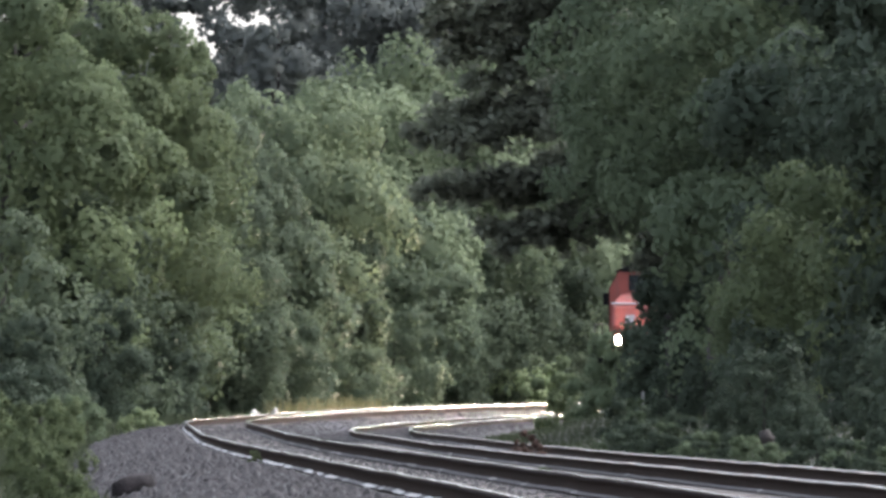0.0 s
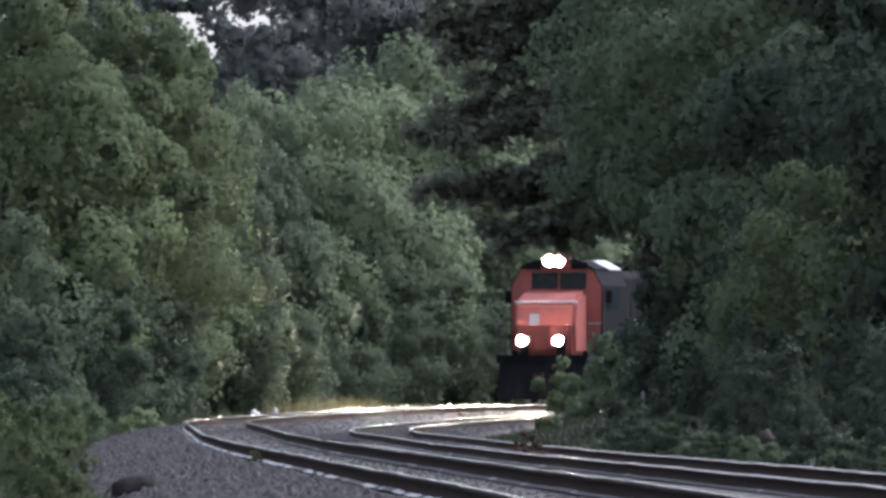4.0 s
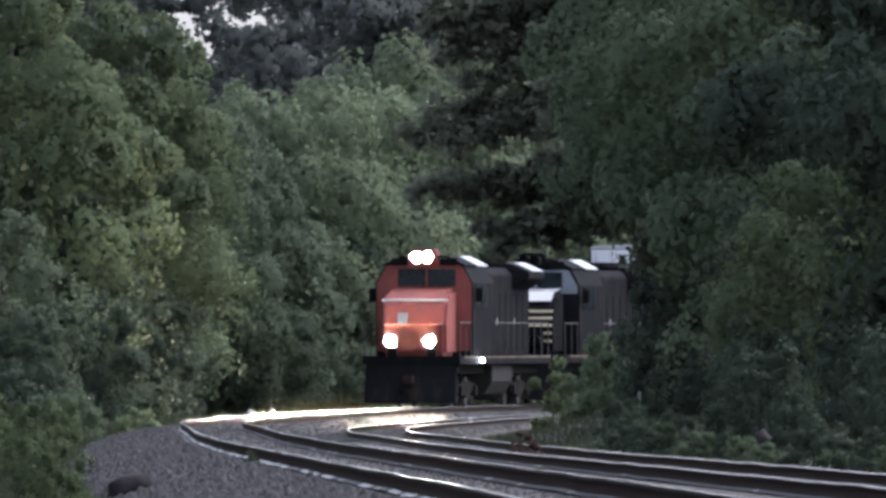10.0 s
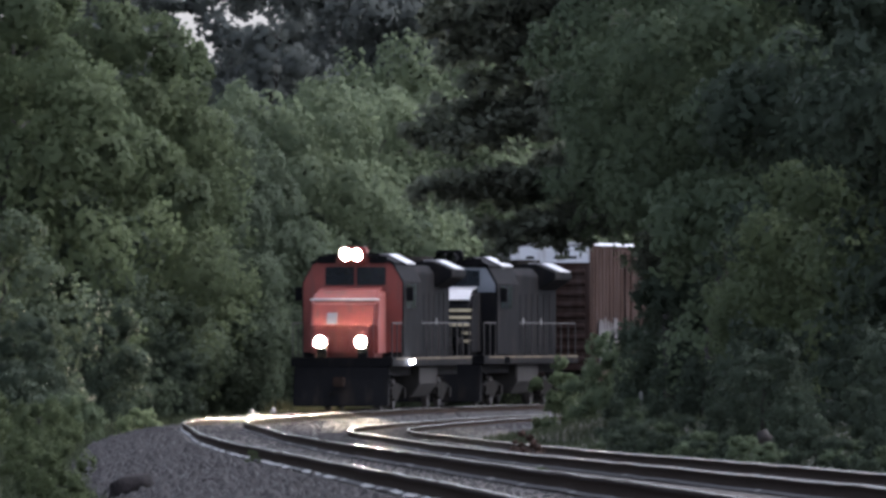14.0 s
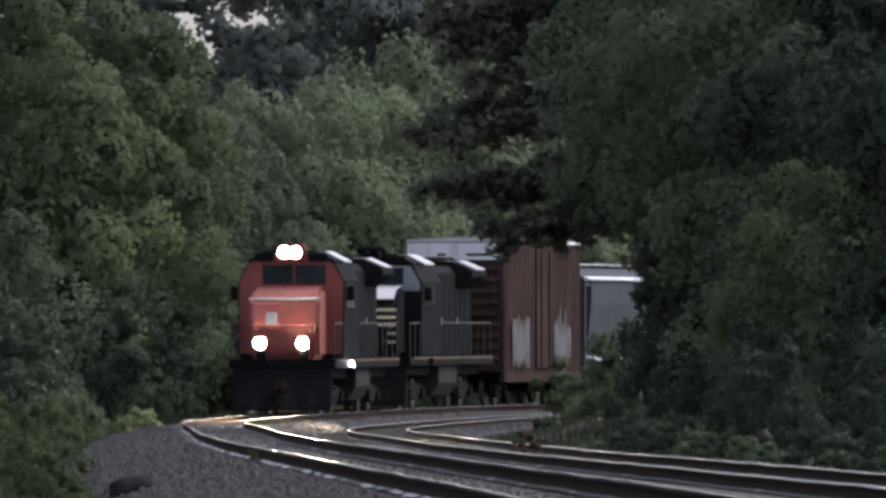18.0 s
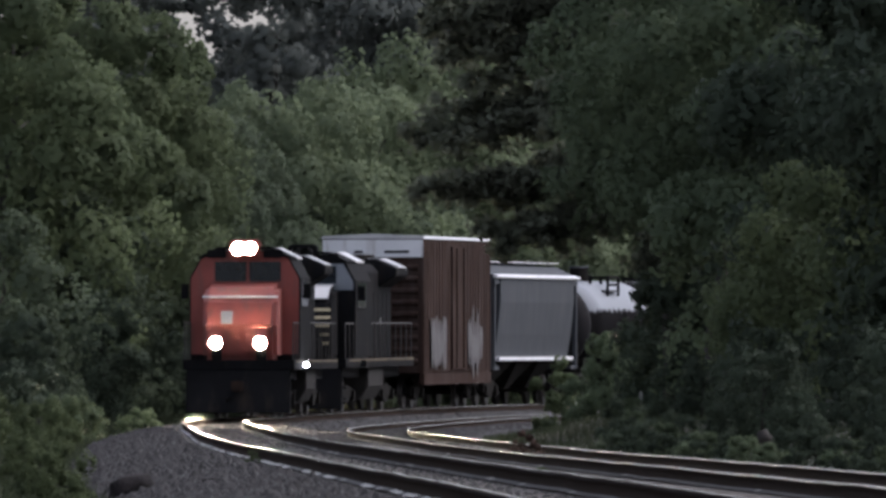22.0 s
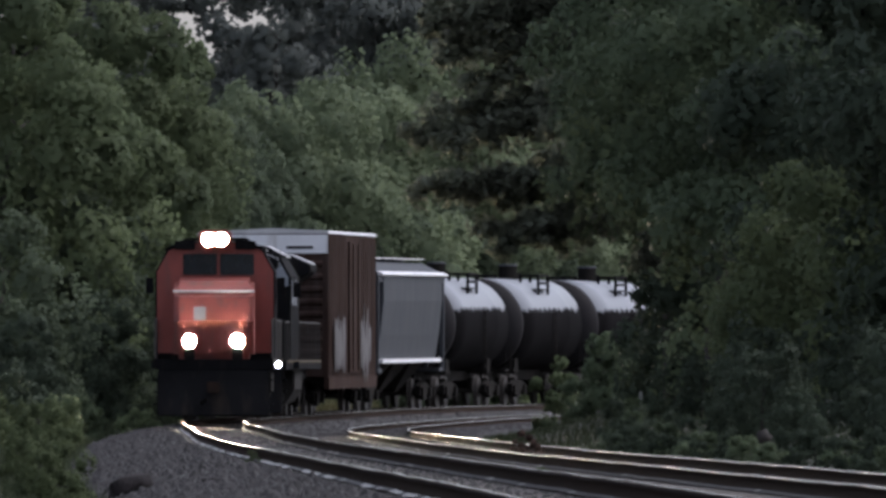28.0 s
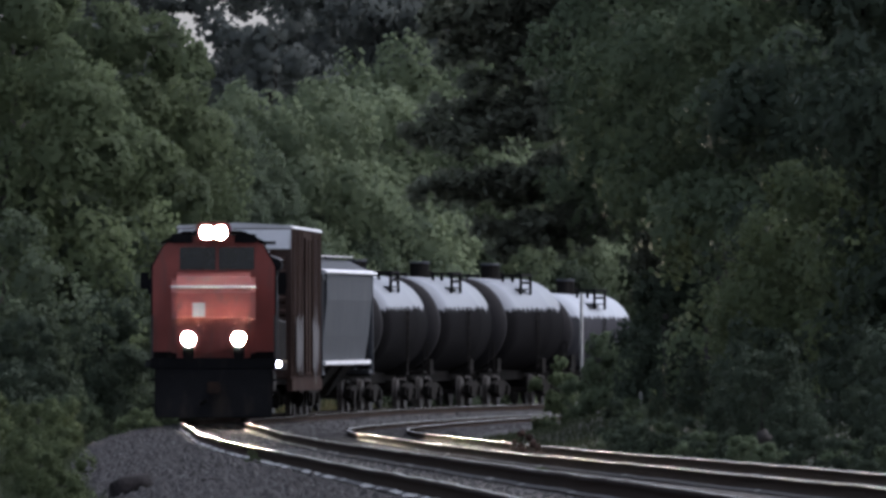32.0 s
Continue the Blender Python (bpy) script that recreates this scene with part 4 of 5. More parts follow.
def locomotive(label, nose_mat, cab_mat, hood_mat, stripes, lit):
    """Length 18.4 m: +y is the front, the ditch lights stand at y = 8.7; origin on the rails under the middle."""
    v = tagged(new("locomotive"), label, "locomotive", "train")
    F = 8.7

    def o(a):
        return F - a
    part("deck", Shape().box(-1.5, 1.5, o(18.0), o(0.0), 1.28, 1.55).box(-1.1, 1.1, o(17.6), o(0.4), 1.0, 1.28), BLACK, v, bevel=0.02)
    # nose: wide, with sloping face and shoulders
    nose = Shape().prism([(o(0.5), 1.55), (o(0.42), 2.5), (o(0.75), 3.2), (o(1.3), 3.5), (o(2.5), 3.62), (o(2.5), 1.55)][::-1], -1.0, 1.0, "x")
    part("nose", nose, nose_mat, v, "faded red nose" if nose_mat is RED else "", bevel=0.12)
    if nose_mat is RED:
        part("nose_emblem", Shape().prism([(o(0.46), 2.52), (o(0.41), 2.52), (o(0.555), 2.86), (o(0.62), 2.86)], 0.2, 0.5, "x"), CABGREY, v, "plain pale emblem on the nose")
        part("nose_edge_line", Shape().tube((-1.02, o(0.72), 3.24), (1.02, o(0.72), 3.24), 0.03, n=8), ROOFGREY, v, "pale line along the upper nose edge")
    part("nose_door", Shape().box(-0.75, -0.15, o(0.46), o(0.38), 1.75, 2.45), nose_mat, v, bevel=0.02)
    cabw = 1.5
    cab_out = [(-cabw, 1.55), (cabw, 1.55), (cabw, 3.75), (1.2, 4.3), (0.7, 4.5), (-0.7, 4.5), (-1.2, 4.3), (-cabw, 3.75)]
    part("cab", Shape().prism(cab_out, o(6.6), o(2.4), "y"), cab_mat, v, "", bevel=0.05)
    part("cab_front", Shape().prism([(-1.46, 1.7), (1.46, 1.7), (1.46, 3.74), (1.17, 4.27), (0.69, 4.47), (-0.69, 4.47), (-1.17, 4.27), (-1.46, 3.74)], o(2.4), o(2.385), "y"), nose_mat, v, "red cab front" if nose_mat is RED else "")
    # Pale rear panel only: the roof's sky reflection put into the colour
    part("cab_roof", Shape().prism([(-1.26, 4.28), (-0.72, 4.54), (0.72, 4.54), (1.26, 4.28), (1.26, 4.33), (0.72, 4.6), (-0.72, 4.6), (-1.26, 4.33)][::-1], o(6.8), o(4.7), "y"), ROOFGREY, v, "cab roof panel, sky reflection put into its grey")
    part("cab_roof_front", Shape().prism([(-1.26, 4.28), (-0.72, 4.54), (0.72, 4.54), (1.26, 4.28), (1.26, 4.32), (0.72, 4.59), (-0.72, 4.59), (-1.26, 4.32)][::-1], o(4.66), o(2.3), "y"), BLACK, v)
    # windscreens, side windows
    for x in (-0.98, -0.05):
        part("windscreen", Shape().box(x, x + 0.86, o(2.4), o(2.35), 3.66, 4.2), GLASS, v, "dark windscreen", bevel=0.02)
    for side in (-1, 1):
        for a in (3.0, 4.2):
            w = part("side_window", Shape().box(side * 1.5 - 0.015, side * 1.5 + 0.015, o(a + 0.9), o(a), 3.0, 3.7), GLASS, v, "dark side window")
            part("window_frame", Shape().prism([(o(a + 0.97), 2.93), (o(a - 0.07), 2.93), (o(a - 0.07), 3.77), (o(a + 0.97), 3.77)], side * 1.5 - 0.012, side * 1.5 + 0.012, "x"), BLACK, w)
        part("mirror", Shape().box(side * 1.55, side * 1.75, o(2.75), o(2.7), 3.2, 3.6), BLACK, v)
    hl = Shape().prism([(-0.42, 4.32), (0.42, 4.32), (0.42, 4.74), (0.3, 4.8), (-0.3, 4.8), (-0.42, 4.74)], o(2.7), o(2.28), "y")
    box = part("headlight_housing", hl, nose_mat, v, "", bevel=0.03)
    for x in (-0.16, 0.16):
        part("headlight", Shape().tube((x, o(2.28), 4.55), (x, o(2.22), 4.55), 0.15, 0.15, 24), BEAM if lit else GLASS, box, "bright white headlight" if lit else "unlit headlight")
        # Overlong hood added to keep the lamp's spill off the nose
        part("headlight_spill_guard", Shape().tube((x, o(2.29), 4.55), (x, o(1.84), 4.55), 0.155, 0.165, 24, caps=False), BLACK, box)
    for side in (-1, 1):
        part("number_board", Shape().box(min(side * 0.5, side * 1.02), max(side * 0.5, side * 1.02), o(2.5), o(2.3), 4.3, 4.52), BLACK, v, "dark number board with pale bars", bevel=0.02)
        lamp = part("ditch_light_bracket", Shape().box(side * 0.6 - 0.14, side * 0.6 + 0.14, o(0.3), o(0.02), 1.55, 1.86).box(side * 0.6 - 0.17, side * 0.6 + 0.17, o(0.3), o(0.0), 1.84, 2.16), BLACK, v, bevel=0.02)
        part("ditch_light", Shape().tube((side * 0.6, o(0.0), 2.0), (side * 0.6, o(-0.05), 2.0), 0.15, 0.15, 24), BEAM if lit else GLASS, lamp, "bright white ditch light" if lit else "unlit ditch light")
        # Overlong hood added to keep the lamp's spill off trees alongside
        part("ditch_light_spill_guard", Shape().tube((side * 0.6, o(0.0), 2.0), (side * 0.6, o(-0.42), 2.0), 0.155, 0.165, 24, caps=False), BLACK, lamp)
        part("step_light_box", Shape().box(min(side * 1.5, side * 1.64), max(side * 1.5, side * 1.64), o(4.0), o(3.88), 1.32, 1.5), BLACK, v)
        part("step_light", Shape().tube((side * 1.57, o(3.88), 1.41), (side * 1.57, o(3.84), 1.41), 0.065, 0.065, 12), MARKER if lit and side < 0 else GLASS, v, "small white step light" if lit and side < 0 else "")
        # steps and handrails
        st = Shape()
        for k in range(4):
            st.box(min(side * 1.0, side * 1.5), max(side * 1.0, side * 1.5), o(0.62), o(0.1), 0.4 + 0.3 * k, 0.44 + 0.3 * k)
        st.box(min(side * 0.95, side * 1.0), max(side * 0.95, side * 1.0), o(0.65), o(0.08), 0.35, 1.4)
        part("steps", st, BLACK, v)
        rl = Shape()
        for a in list(np.linspace(6.4, 17.6, 9)) + [0.2, 1.3, 2.3]:
            rl.tube((side * 1.46, o(a), 1.5), (side * 1.46, o(a), 2.55), 0.022, n=6)
        rl.tube((side * 1.46, o(6.4), 2.55), (side * 1.46, o(17.6), 2.55), 0.022, n=6).tube((side * 1.46, o(0.2), 2.55), (side * 1.46, o(2.3), 2.55), 0.022, n=6)
        part("handrail", rl, RAILING, v, "dull grey handrail")
        part("sill_stripe", Shape().box(side * 1.503 - 0.006, side * 1.503 + 0.006, o(17.9), o(0.8), 1.47, 1.54), TAN, v, "dull tan stripe along the sill")
    # hood behind the cab
    hood = [(-0.9, 1.55), (0.9, 1.55), (0.9, 4.05), (0.7, 4.28), (-0.7, 4.28), (-0.9, 4.05)]
    part("hood", Shape().prism(hood, o(17.3), o(6.6), "y"), hood_mat, v, "", bevel=0.03)
    for side in (-1, 1):
        for k in range(9):
            a = 6.75 + 1.14 * k
            d = part("hood_door", Shape().box(side * 0.9 - 0.02, side * 0.9 + 0.02, o(a + 1.05), o(a), 1.75, 3.45), hood_mat, v, bevel=0.008)
            if k % 3 == 0:
                part("door_latch", Shape().box(side * 0.925 - 0.015, side * 0.925 + 0.015, o(a + 0.6), o(a + 0.5), 2.5, 2.7), POSTM, d)
    rad = Shape().prism([(-0.9, 3.6), (0.9, 3.6), (1.42, 3.95), (1.42, 4.15), (0.8, 4.42), (-0.8, 4.42), (-1.42, 4.15), (-1.42, 3.95)], o(17.2), o(13.9), "y")
    part("radiator", rad, hood_mat, v, "flared radiator housing", bevel=0.03)
    # Pale top: sky reflected on the radiator roof, put into the colour
    part("radiator_top", Shape().prism([(-1.38, 4.172), (-0.8, 4.425), (0.8, 4.425), (1.38, 4.172), (1.38, 4.2), (0.8, 4.455), (-0.8, 4.455), (-1.38, 4.2)][::-1], o(17.1), o(15.0), "y"), ROOFGREY, v, "radiator roof panel, sky reflection put into its grey")
    for a in (14.3, 15.5, 16.6):
        part("roof_fan", Shape().tube((0, o(a), 4.4), (0, o(a), 4.56), 0.52, 0.48, 20), DARK, v)
    part("exhaust_stack", Shape().box(-0.25, 0.25, o(10.4), o(9.6), 4.2, 4.52), DARK, v, bevel=0.02)
    part("air_intake", Shape().prism([(-0.95, 3.5), (0.95, 3.5), (0.95, 4.2), (0.75, 4.38), (-0.75, 4.38), (-0.95, 4.2)], o(8.6), o(6.7), "y"), hood_mat, v, bevel=0.03)
    part("horn", Shape().tube((0.3, o(5.0), 4.66), (0.3, o(4.5), 4.7), 0.04, 0.09, 8).tube((0.42, o(5.0), 4.66), (0.42, o(4.6), 4.7), 0.04, 0.08, 8).box(0.25, 0.47, o(5.05), o(4.95), 4.55, 4.72), POSTM, v)
    part("fuel_tank", Shape().prism([(-1.35, 0.75), (-1.1, 0.35), (1.1, 0.35), (1.35, 0.75), (1.35, 1.28), (-1.35, 1.28)], o(11.0), o(7.0), "y"), FUEL, v, "grey fuel tank", bevel=0.05)
    part("pilot_plow", Shape().prism([(o(-0.35), 0.12), (o(-0.1), 0.9), (o(0.0), 1.28), (o(0.2), 1.28), (o(0.2), 0.12)], -1.4, 1.4, "x"), BLACK, v, "black pilot plough", bevel=0.03)
    if stripes:
        for z in (1.95, 2.2, 2.45, 2.68, 2.9):
            back = 0.42 + 0.47 * max(0.0, z - 2.48)
            part("nose_stripe", Shape().prism([(o(back + 0.05), z), (o(back - 0.035), z), (o(back - 0.012 if z > 2.4 else back - 0.035), z + 0.08), (o(back + 0.06), z + 0.08)], -0.98, 0.98, "x"), YELLOW, v, "pale warning stripe")
        # Added panel: sky reflected in the windscreens put into pale colour
        part("windscreen_sheen", Shape().prism([(-1.44, 3.5), (1.44, 3.5), (1.44, 3.74), (1.15, 4.25), (-1.15, 4.25), (-1.44, 3.74)], o(2.385), o(2.36), "y"), CABGREY, v, "cab front panel, sky reflection put into pale blue-grey")
        # Pale panel stands in for sky reflected on the nose top
        part("nose_sheen", Shape().prism([(o(0.74), 3.24), (o(1.28), 3.53), (o(2.4), 3.65), (o(2.4), 3.67), (o(1.28), 3.56), (o(0.72), 3.27)][::-1], -0.9, 0.9, "x"), ROOFGREY, v, "nose-top panel, sky reflection put into its pale colour")
    truck(v, o(3.9), 2.7)
    truck(v, o(14.2), 2.7)
    coupler(v, o(0.0), 1)
    coupler(v, o(18.0), -1)
    return v


def boxcar():
    v = tagged(new("boxcar"), "tall brown boxcar with a white-topped end and grey graffiti", "boxcar", "train")
    H = 7.2
    part("body", Shape().box(-1.52, 1.52, -H, H, 1.05, 5.05), BROWN, v, "", bevel=0.03)
    part("roof", Shape().prism([(-1.55, 5.05), (1.55, 5.05), (1.5, 5.13), (0, 5.2), (-1.5, 5.13)], -H - 0.03, H + 0.03, "y"), ROOFGREY, v, "galvanised roof")
    part("end_panel", Shape().box(-1.5, 1.5, H + 0.004, H + 0.03, 4.5, 5.02), WHITE, v, "white warning panel across the top of the end")
    for x0, x1 in ((0.35, 1.1), (-0.55, -0.3)):
        part("lettering_bar", Shape().box(-x1, -x0, H + 0.032, H + 0.036, 4.62, 4.7), BLACK, v, "illegible dark lettering")
    for k in range(9):
        z = 1.3 + 0.35 * k
        part("end_rib", Shape().prism([(H, z), (H + 0.07, z + 0.06), (H + 0.07, z + 0.14), (H, z + 0.2)][::-1], -1.35, 1.35, "x"), BROWN, v)
    for side in (-1, 1):
        for k in range(24):
            y = -H + 0.3 + k * 0.6
            if abs(y) > 1.6:
                part("side_post", Shape().box(min(side * 1.52, side * 1.538), max(side * 1.52, side * 1.538), y - 0.04, y + 0.04, 1.1, 5.0), BROWN, v)
        for y0, y1 in ((-1.5, 0.0), (0.02, 1.5)):
            d = part("sliding_door", Shape().box(side * 1.56 - 0.03, side * 1.56 + 0.03, y0, y1, 1.15, 4.85), BROWN, v, bevel=0.01)
            part("door_bar", Shape().tube((side * 1.61, (y0 + y1) / 2, 1.2), (side * 1.61, (y0 + y1) / 2, 4.8), 0.025, n=6), RUST, d)
        part("side_sill", Shape().box(min(side * 1.4, side * 1.54), max(side * 1.4, side * 1.54), -H, H, 0.72, 1.05), BROWN, v)
    # graffiti patches: rounded letters-like lumps of grey paint
    rg = random.Random(8)
    for y0, n in ((4.6, 7), (-3.2, 7)):
        for k in range(n):
            sh = Shape()
            yy, w, h = y0 - 1.5 + k * 0.45, rg.uniform(0.2, 0.34), rg.uniform(0.5, 1.0)
            out = [(yy + w * math.cos(a) * (1 + 0.25 * math.sin(3 * a + k)), 1.95 + h * math.sin(a) * (1 + 0.2 * math.cos(2 * a + k))) for a in np.linspace(0, 6.0, 14)]
            sh.prism(out, -1.595 - 0.003 * (k % 2), -1.587, "x")
            part("graffiti", sh, SPRAY, v, "pale grey sprayed graffiti shape")
    for k in range(10):
        part("ladder_rung", Shape().box(-1.62, -1.59, H - 0.5, H - 0.1, 1.2 + 0.38 * k, 1.23 + 0.38 * k), RUST, v)
    part("underframe", Shape().box(-0.35, 0.35, -H - 0.3, H + 0.3, 0.75, 1.05), DARK, v)
    truck(v, 5.6)
    truck(v, -5.6)
    coupler(v, H + 0.1, 1)
    coupler(v, -H - 0.1, -1)
    return v


def hopper():
    v = tagged(new("hopper_car"), "grey covered hopper car with curved sides and roof hatches", "hopper car", "train")
    H = 7.85
    side = [(-1.3, 1.45), (-1.42, 2.2), (-1.52, 3.2), (-1.52, 3.9), (-1.45, 4.02), (-0.75, 4.36), (0.75, 4.36), (1.45, 4.02), (1.52, 3.9), (1.52, 3.2), (1.42, 2.2), (1.3, 1.45)]
    part("body", Shape().prism([(x, z) for x, z in side][::-1], -H + 0.9, H - 0.9, "y"), HOPPER, v, "", bevel=0.02)
    for e in (1, -1):
        y0, y1 = sorted((e * (H - 0.9), e * H))
        part("end_hood", Shape().prism([(-1.5, 3.75), (-1.45, 4.02), (-0.75, 4.36), (0.75, 4.36), (1.45, 4.02), (1.5, 3.75)][::-1], y0, y1, "y"), HOPPER, v)
        sl = Shape()
        sl.add([(-1.3, e * (H - 0.9), 3.75), (1.3, e * (H - 0.9), 3.75), (1.2, e * (H - 2.6), 1.5), (-1.2, e * (H - 2.6), 1.5)], [(0, 1, 2, 3)])
        part("end_slope", sl, HOPPER, v)
        part("end_platform", Shape().box(-1.45, 1.45, e * (H - 0.5) - 0.5, e * (H - 0.5) + 0.5, 1.1, 1.22), HOPPER, v)
        lad = Shape()
        for sx_ in (-1.4, -0.95, 0.95, 1.4):
            lad.box(sx_ - 0.03, sx_ + 0.03, e * (H - 0.1) - 0.03, e * (H - 0.1) + 0.03, 1.2, 4.0)
        for k in range(9):
            lad.box(-1.4, -0.95, e * (H - 0.1) - 0.02, e * (H - 0.1) + 0.02, 1.35 + 0.3 * k, 1.38 + 0.3 * k)
        part("end_ladder", lad, HOPPER, v)
        for sd in (-1, 1):
            part("corner_post", Shape().box(sd * 1.42 - 0.06, sd * 1.42 + 0.06, e * (H - 0.15) - 0.1, e * (H - 0.15) + 0.1, 1.1, 3.8), HOPPER, v)
    for k in range(5):
        part("hatch", Shape().box(-0.45, 0.45, -6.3 + 2.7 * k, -4.5 + 2.7 * k, 4.38, 4.5), HOPPER, v, "", bevel=0.03)
    for sd in (-1, 1):
        part("running_board", Shape().box(sd * 0.7 - 0.18, sd * 0.7 + 0.18, -H, H, 4.44, 4.47), WHITE, v, "pale roof walkway")
        part("side_sill", Shape().box(min(sd * 1.25, sd * 1.5), max(sd * 1.25, sd * 1.5), -H + 0.9, H - 0.9, 1.38, 1.5), WHITE, v, "pale side sill", bevel=0.02)
        part("roof_edge", Shape().prism([(sd * 1.47, 3.92), (sd * 1.6, 3.95), (sd * 1.6, 4.0), (sd * 1.44, 4.06)], -H + 0.05, H - 0.05, "y"), WHITE, v, "pale roof edge")
    for k in range(3):
        y = -3.9 + 3.9 * k
        bay = Shape().add([(-1.2, y - 1.7, 1.45), (1.2, y - 1.7, 1.45), (1.2, y + 1.7, 1.45), (-1.2, y + 1.7, 1.45), (-0.5, y - 0.35, 0.5), (0.5, y - 0.35, 0.5), (0.5, y + 0.35, 0.5), (-0.5, y + 0.35, 0.5)],
                          [(0, 1, 5, 4), (1, 2, 6, 5), (2, 3, 7, 6), (3, 0, 4, 7), (4, 5, 6, 7), (0, 3, 2, 1)])
        part("discharge_bay", bay, DARK, v)
    part("underframe", Shape().box(-0.3, 0.3, -H - 0.2, H + 0.2, 0.8, 1.1), DARK, v)
    truck(v, 6.3)
    truck(v, -6.3)
    coupler(v, H, 1)
    coupler(v, -H, -1)
    return v


def tank_car(label, length, fit_y, shell_mat, radius=1.45, mid_z=2.5, posts=False):
    v = tagged(new("tank_car"), label, "tank car", "train")
    h, r = length / 2, radius
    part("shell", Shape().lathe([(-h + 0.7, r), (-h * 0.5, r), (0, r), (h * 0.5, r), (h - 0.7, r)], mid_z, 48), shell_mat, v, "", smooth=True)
    for e in (1, -1):
        part("tank_head", Shape().lathe([(e * y, q) for y, q in ([(-h, 0.05)] + [(-h + 0.7 * (1 - math.cos(a)), r * math.sin(a)) for a in np.linspace(0.12, math.pi / 2, 9)])], mid_z, 48), TANKHEAD, v, "dull black domed end", smooth=True)
    top = mid_z + r
    part("valve_housing", Shape().tube((0, fit_y, top - 0.1), (0, fit_y, top + 0.4), 0.3, 0.3, 16), DARK, v, "dark valve housing")
    # Lid greyer than the housing: its lit top put into the colour
    part("lid", Shape().tube((0, fit_y, top + 0.402), (0, fit_y, top + 0.47), 0.34, 0.3, 16), HOPPER, v, "housing lid, its lit top put into the grey", bevel=0.02)
    for sd in (-1, 1):
        pl = part("platform", Shape().box(min(sd * 0.45, sd * 1.15), max(sd * 0.45, sd * 1.15), fit_y - 0.95, fit_y + 0.95, top - 0.36, top - 0.32).box(sd * 0.8 - 0.05, sd * 0.8 + 0.05, fit_y - 0.6, fit_y + 0.6, top - 0.5, top - 0.36), DARK, v)
        for y in (-0.9, 0.9):
            for x in (0.55, 1.12):
                part("guard_post", Shape().box(sd * x - 0.04, sd * x + 0.04, fit_y + y - 0.04, fit_y + y + 0.04, top - 0.5, top + 0.14), BLACK, pl)
            part("cross_rail", Shape().box(min(sd * 0.5, sd * 1.12), max(sd * 0.5, sd * 1.12), fit_y + y - 0.02, fit_y + y + 0.02, top + 0.06, top + 0.13), BLACK, pl)
        for z in (-0.14, 0.1):
            part("guard_rail", Shape().box(sd * 1.12 - 0.035, sd * 1.12 + 0.035, fit_y - 0.9, fit_y + 0.9, top + z - 0.04, top + z + 0.04), BLACK, pl, "black guard rail")
    part("manway", Shape().tube((0, fit_y - 0.95, top - 0.1), (0, fit_y - 0.95, top + 0.2), 0.26, 0.24, 16), DARK, v)
    for sd in (-1, 1):
        lad = Shape()
        for y in (-0.2, 0.2):
            lad.tube((sd * (r + 0.06), fit_y + y, 1.1), (sd * (r + 0.06), fit_y + y, mid_z + 0.4), 0.02, n=6)
        for k in range(7):
            lad.box(sd * (r + 0.06) - 0.015, sd * (r + 0.06) + 0.015, fit_y - 0.2, fit_y + 0.2, 1.2 + 0.3 * k, 1.23 + 0.3 * k)
        part("ladder", lad, DARK, v)
        if posts:
            part("side_post", Shape().box(sd * (r + 0.1) - 0.04, sd * (r + 0.1) + 0.04, h - 1.7, h - 1.55, 1.0, top), POSTM, v, "pale upright post")
    part("centre_sill", Shape().box(-0.35, 0.35, -h - 0.4, h + 0.4, 0.78, 1.08), DARK, v)
    for e in (1, -1):
        part("end_platform", Shape().box(-1.3, 1.3, e * (h - 0.1) - 0.45, e * (h - 0.1) + 0.45, 1.06, 1.12), DARK, v)
        part("saddle", Shape().box(-1.0, 1.0, e * (h - 1.9) - 0.3, e * (h - 1.9) + 0.3, 1.0, 1.55), DARK, v)
        part("end_railing", Shape().tube((-1.2, e * (h + 0.25), 1.1), (-1.2, e * (h + 0.25), 1.95), 0.02).tube((1.2, e * (h + 0.25), 1.1), (1.2, e * (h + 0.25), 1.95), 0.02).tube((-1.2, e * (h + 0.25), 1.95), (1.2, e * (h + 0.25), 1.95), 0.02), DARK, v)
        part("hand_brake", Shape().tube((0.8, e * (h + 0.2), 1.7), (0.8, e * (h + 0.26), 1.7), 0.25, 0.25, 14), RUST, v) if e > 0 else None
    truck(v, h - 1.9)
    truck(v, -h + 1.9)
    coupler(v, h + 0.3, 1)
    coupler(v, -h - 0.3, -1)
    return v


BLACK_TANK = "black tank car with sky sheen painted on top and railed platform"
TRAIN = [  # vehicle, how far its middle runs behind the leading ditch lights, distance between trucks
    (locomotive("red-nosed freight locomotive with headlights on", RED, BLACK, BLACK, False, True), 8.7, 10.3),
    (locomotive("black freight locomotive with pale nose stripes", BLACK, BLACK, BLACK, True, False), 29.2, 10.3),
    (boxcar(), 47.5, 11.2),
    (hopper(), 63.6, 12.6),
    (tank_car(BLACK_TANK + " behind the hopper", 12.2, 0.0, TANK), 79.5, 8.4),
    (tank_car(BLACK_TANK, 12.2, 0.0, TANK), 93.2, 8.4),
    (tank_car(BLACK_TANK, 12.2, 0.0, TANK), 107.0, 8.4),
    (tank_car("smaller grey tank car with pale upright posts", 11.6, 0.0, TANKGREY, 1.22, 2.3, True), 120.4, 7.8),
]
RUN_T = [0, 4, 8, 12, 16, 20, 24, 28, 32]
RUN_S = [124.45, 108.44, 92.52, 76.45, 60.83, 44.12, 26.68, 9.21, -7.76]   # arc of the leading ditch lights


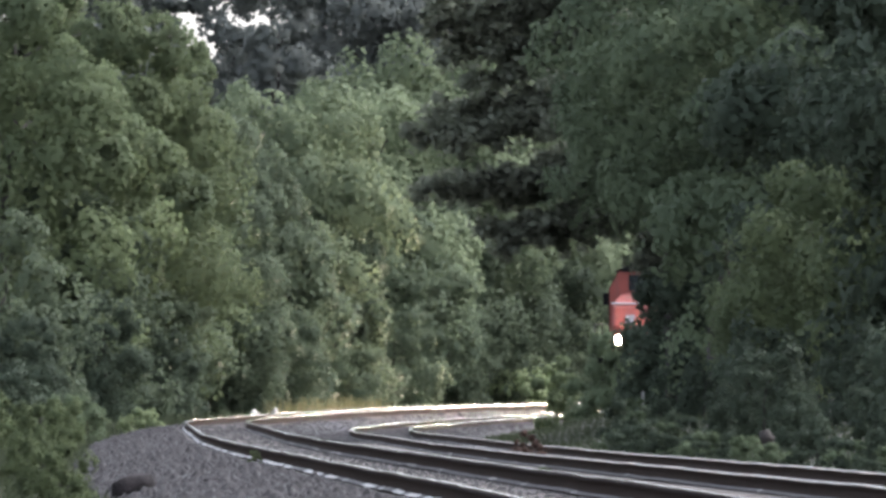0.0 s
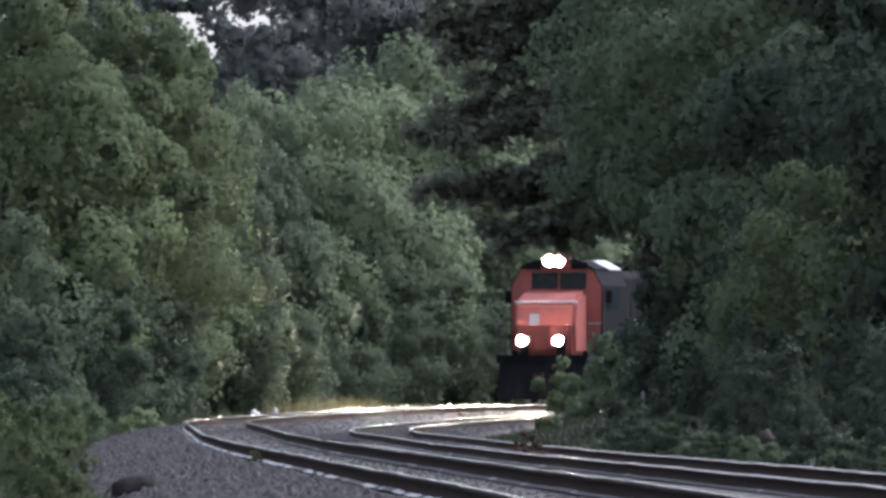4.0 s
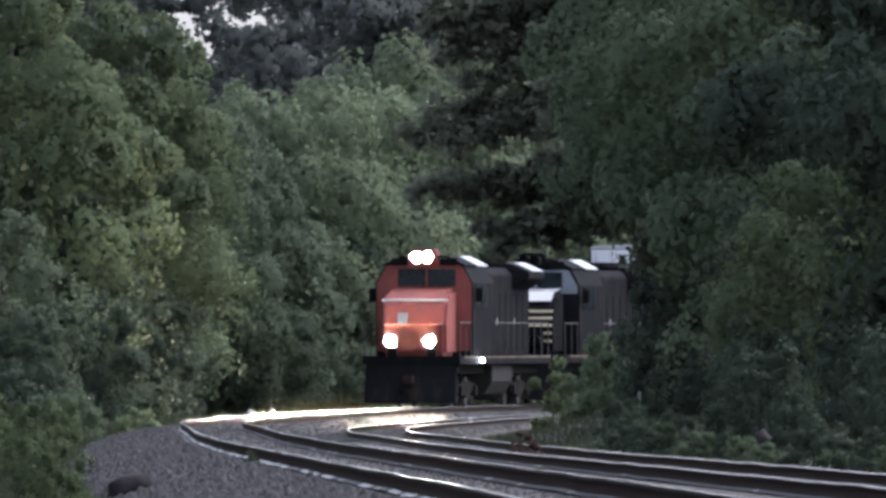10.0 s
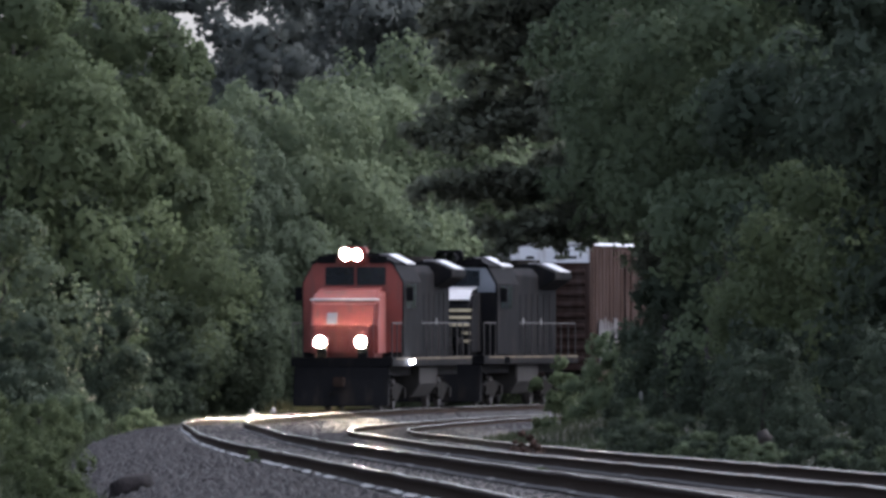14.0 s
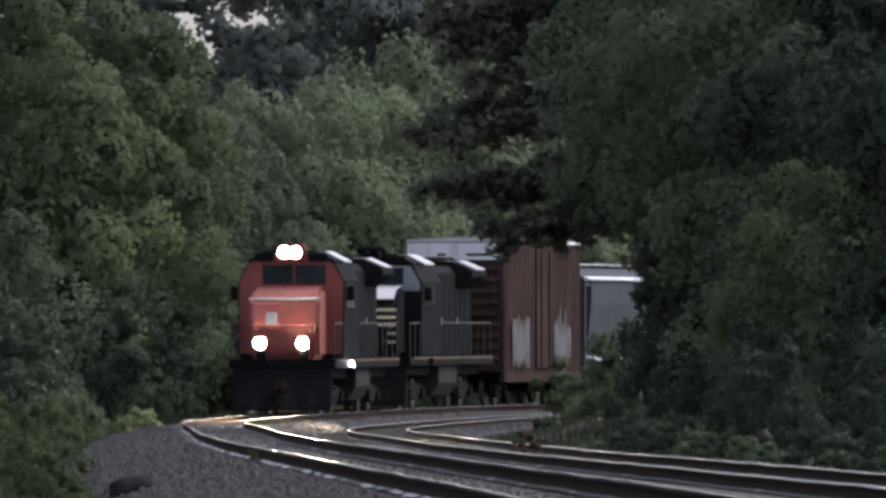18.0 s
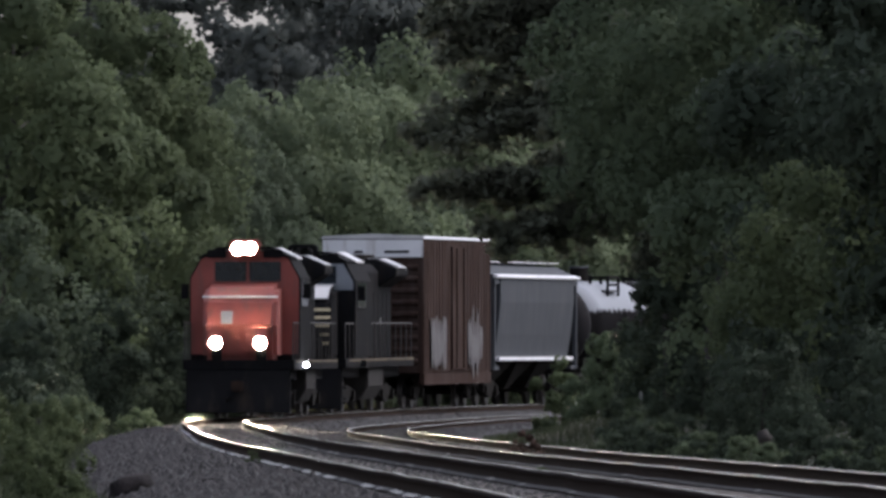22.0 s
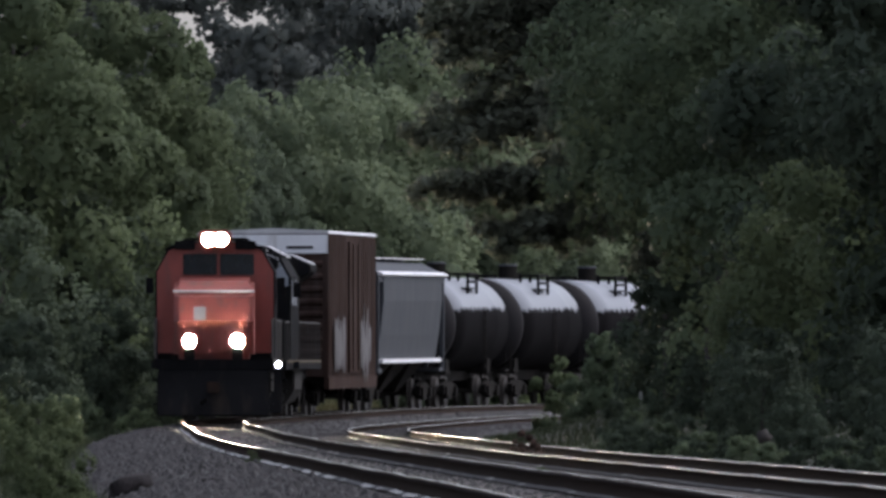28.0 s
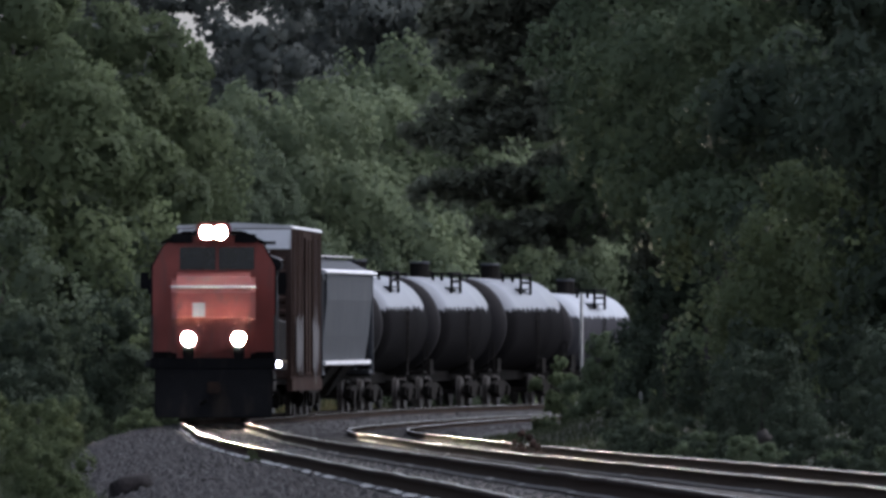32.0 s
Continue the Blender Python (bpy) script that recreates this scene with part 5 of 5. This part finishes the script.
def place(back, span, t):
    s = float(np.interp(t, run_fine_t, run_fine_s)) + back
    a, b = along(s - span / 2), along(s + span / 2)
    d = a - b
    mid = (a + b) / 2
    yaw = math.degrees(math.atan2(-d[0], d[1]))
    pitch = math.degrees(math.atan2(d[2], math.hypot(d[0], d[1])))
    return pose(mid[0], mid[1], mid[2], pitch, 0, yaw)


run_fine_t = np.linspace(0, 32, 321)
_raw = np.interp(np.linspace(-2, 34, 361), [-2] + RUN_T[1:-1] + [34], [132.45] + RUN_S[1:-1] + [-16.2])
run_fine_s = np.convolve(_raw, np.ones(41) / 41, mode="valid")

# ---------------------------------------------------------------- small things by the line


def lump(name, x, y, z, sx, sy, sz, material, label, category, seed):
    rng = np.random.default_rng(seed)
    bm = bmesh.new()
    bmesh.ops.create_icosphere(bm, subdivisions=2, radius=1.0)
    for q in bm.verts:
        q.co *= 1 + 0.4 * noise.noise(q.co * 1.7 + Vector((seed, 0, 0))) + rng.normal(0, 0.03)
        q.co = Vector((q.co.x * sx, q.co.y * sy, max(q.co.z, -0.6) * sz))
    me = bpy.data.meshes.new(name)
    bm.to_mesh(me)
    bm.free()
    me.materials.append(material)
    me.polygons.foreach_set("use_smooth", [True] * len(me.polygons))
    ob = tagged(new(name, me), label, category)
    ob.location = (x, y, z)
    return ob


p = along(66.0, -1.75)
lump("pale_rock", float(p[0]), float(p[1]), float(p[2]) - 0.14, 0.12, 0.12, 0.25, ROCK, "pale rock beside the far rail", "rock", 3)
p = along(61.0, -1.75)
lump("pale_rock", float(p[0]), float(p[1]), float(p[2]) - 0.12, 0.16, 0.14, 0.19, ROCK, "low pale rock beside the far rail", "rock", 4)
p = along(-186.0, -2.62)
lump("dark_lump", float(p[0]), float(p[1]), float(p[2]) - 0.44, 0.3, 0.45, 0.24, DARK_LUMP, "dark half-buried lump on the ballast shoulder", "rock", 6)
p = along(-195.0, -1.86)
lump("dark_lump", float(p[0]), float(p[1]), float(p[2]) - 0.24, 0.14, 0.3, 0.05, DARK_LUMP, "flat dark stone lying in the ballast", "rock", 7)

# weathered marker post on the bank
post = tagged(new("marker_post"), "weathered pale marker post among the weeds", "post")
px_, py_ = 4.6, 325.0
post.location = (px_, py_, soil_at(px_, py_))
part("post", Shape().box(-0.035, 0.035, -0.035, 0.035, -0.3, 0.68), POSTM, post, bevel=0.01)
part("cap", Shape().prism([(-0.045, 0.68), (0.045, 0.68), (0.0, 0.72)], -0.045, 0.045, "y"), POSTM, post)

# dark leaning stub at the foot of the bank
sx0, sy0 = 5.2, 226.0
stump = tagged(new("dark_stub"), "dark leaning stub among the weeds", "stump")
stump.location = (sx0, sy0, soil_at(sx0, sy0))
part("trunk", Shape().tube((0.08, 0, -0.2), (0.0, 0, 0.3), 0.15, 0.13, 10).tube((0.0, 0, 0.3), (-0.07, 0.0, 0.5), 0.13, 0.08, 10).tube((0.0, 0, 0.3), (0.09, 0.02, 0.42), 0.1, 0.03, 7), BARK, stump, smooth=True)


def motions():
    for vehicle, back, span in TRAIN:
        walk(vehicle, [(t, place(back, span, t)) for t in range(33)])
    times = [k / 8 for k in range(257)]
    turned = [(float(run_fine_s[0]) - float(np.interp(t, run_fine_t, run_fine_s))) / 0.46 for t in times]
    for wheelset, y in SPINNING:
        walk(wheelset, [(t, Matrix.Translation((0, y, 0.46)) @ Matrix.Rotation(-a, 4, "X")) for t, a in zip(times, turned)])


motions()
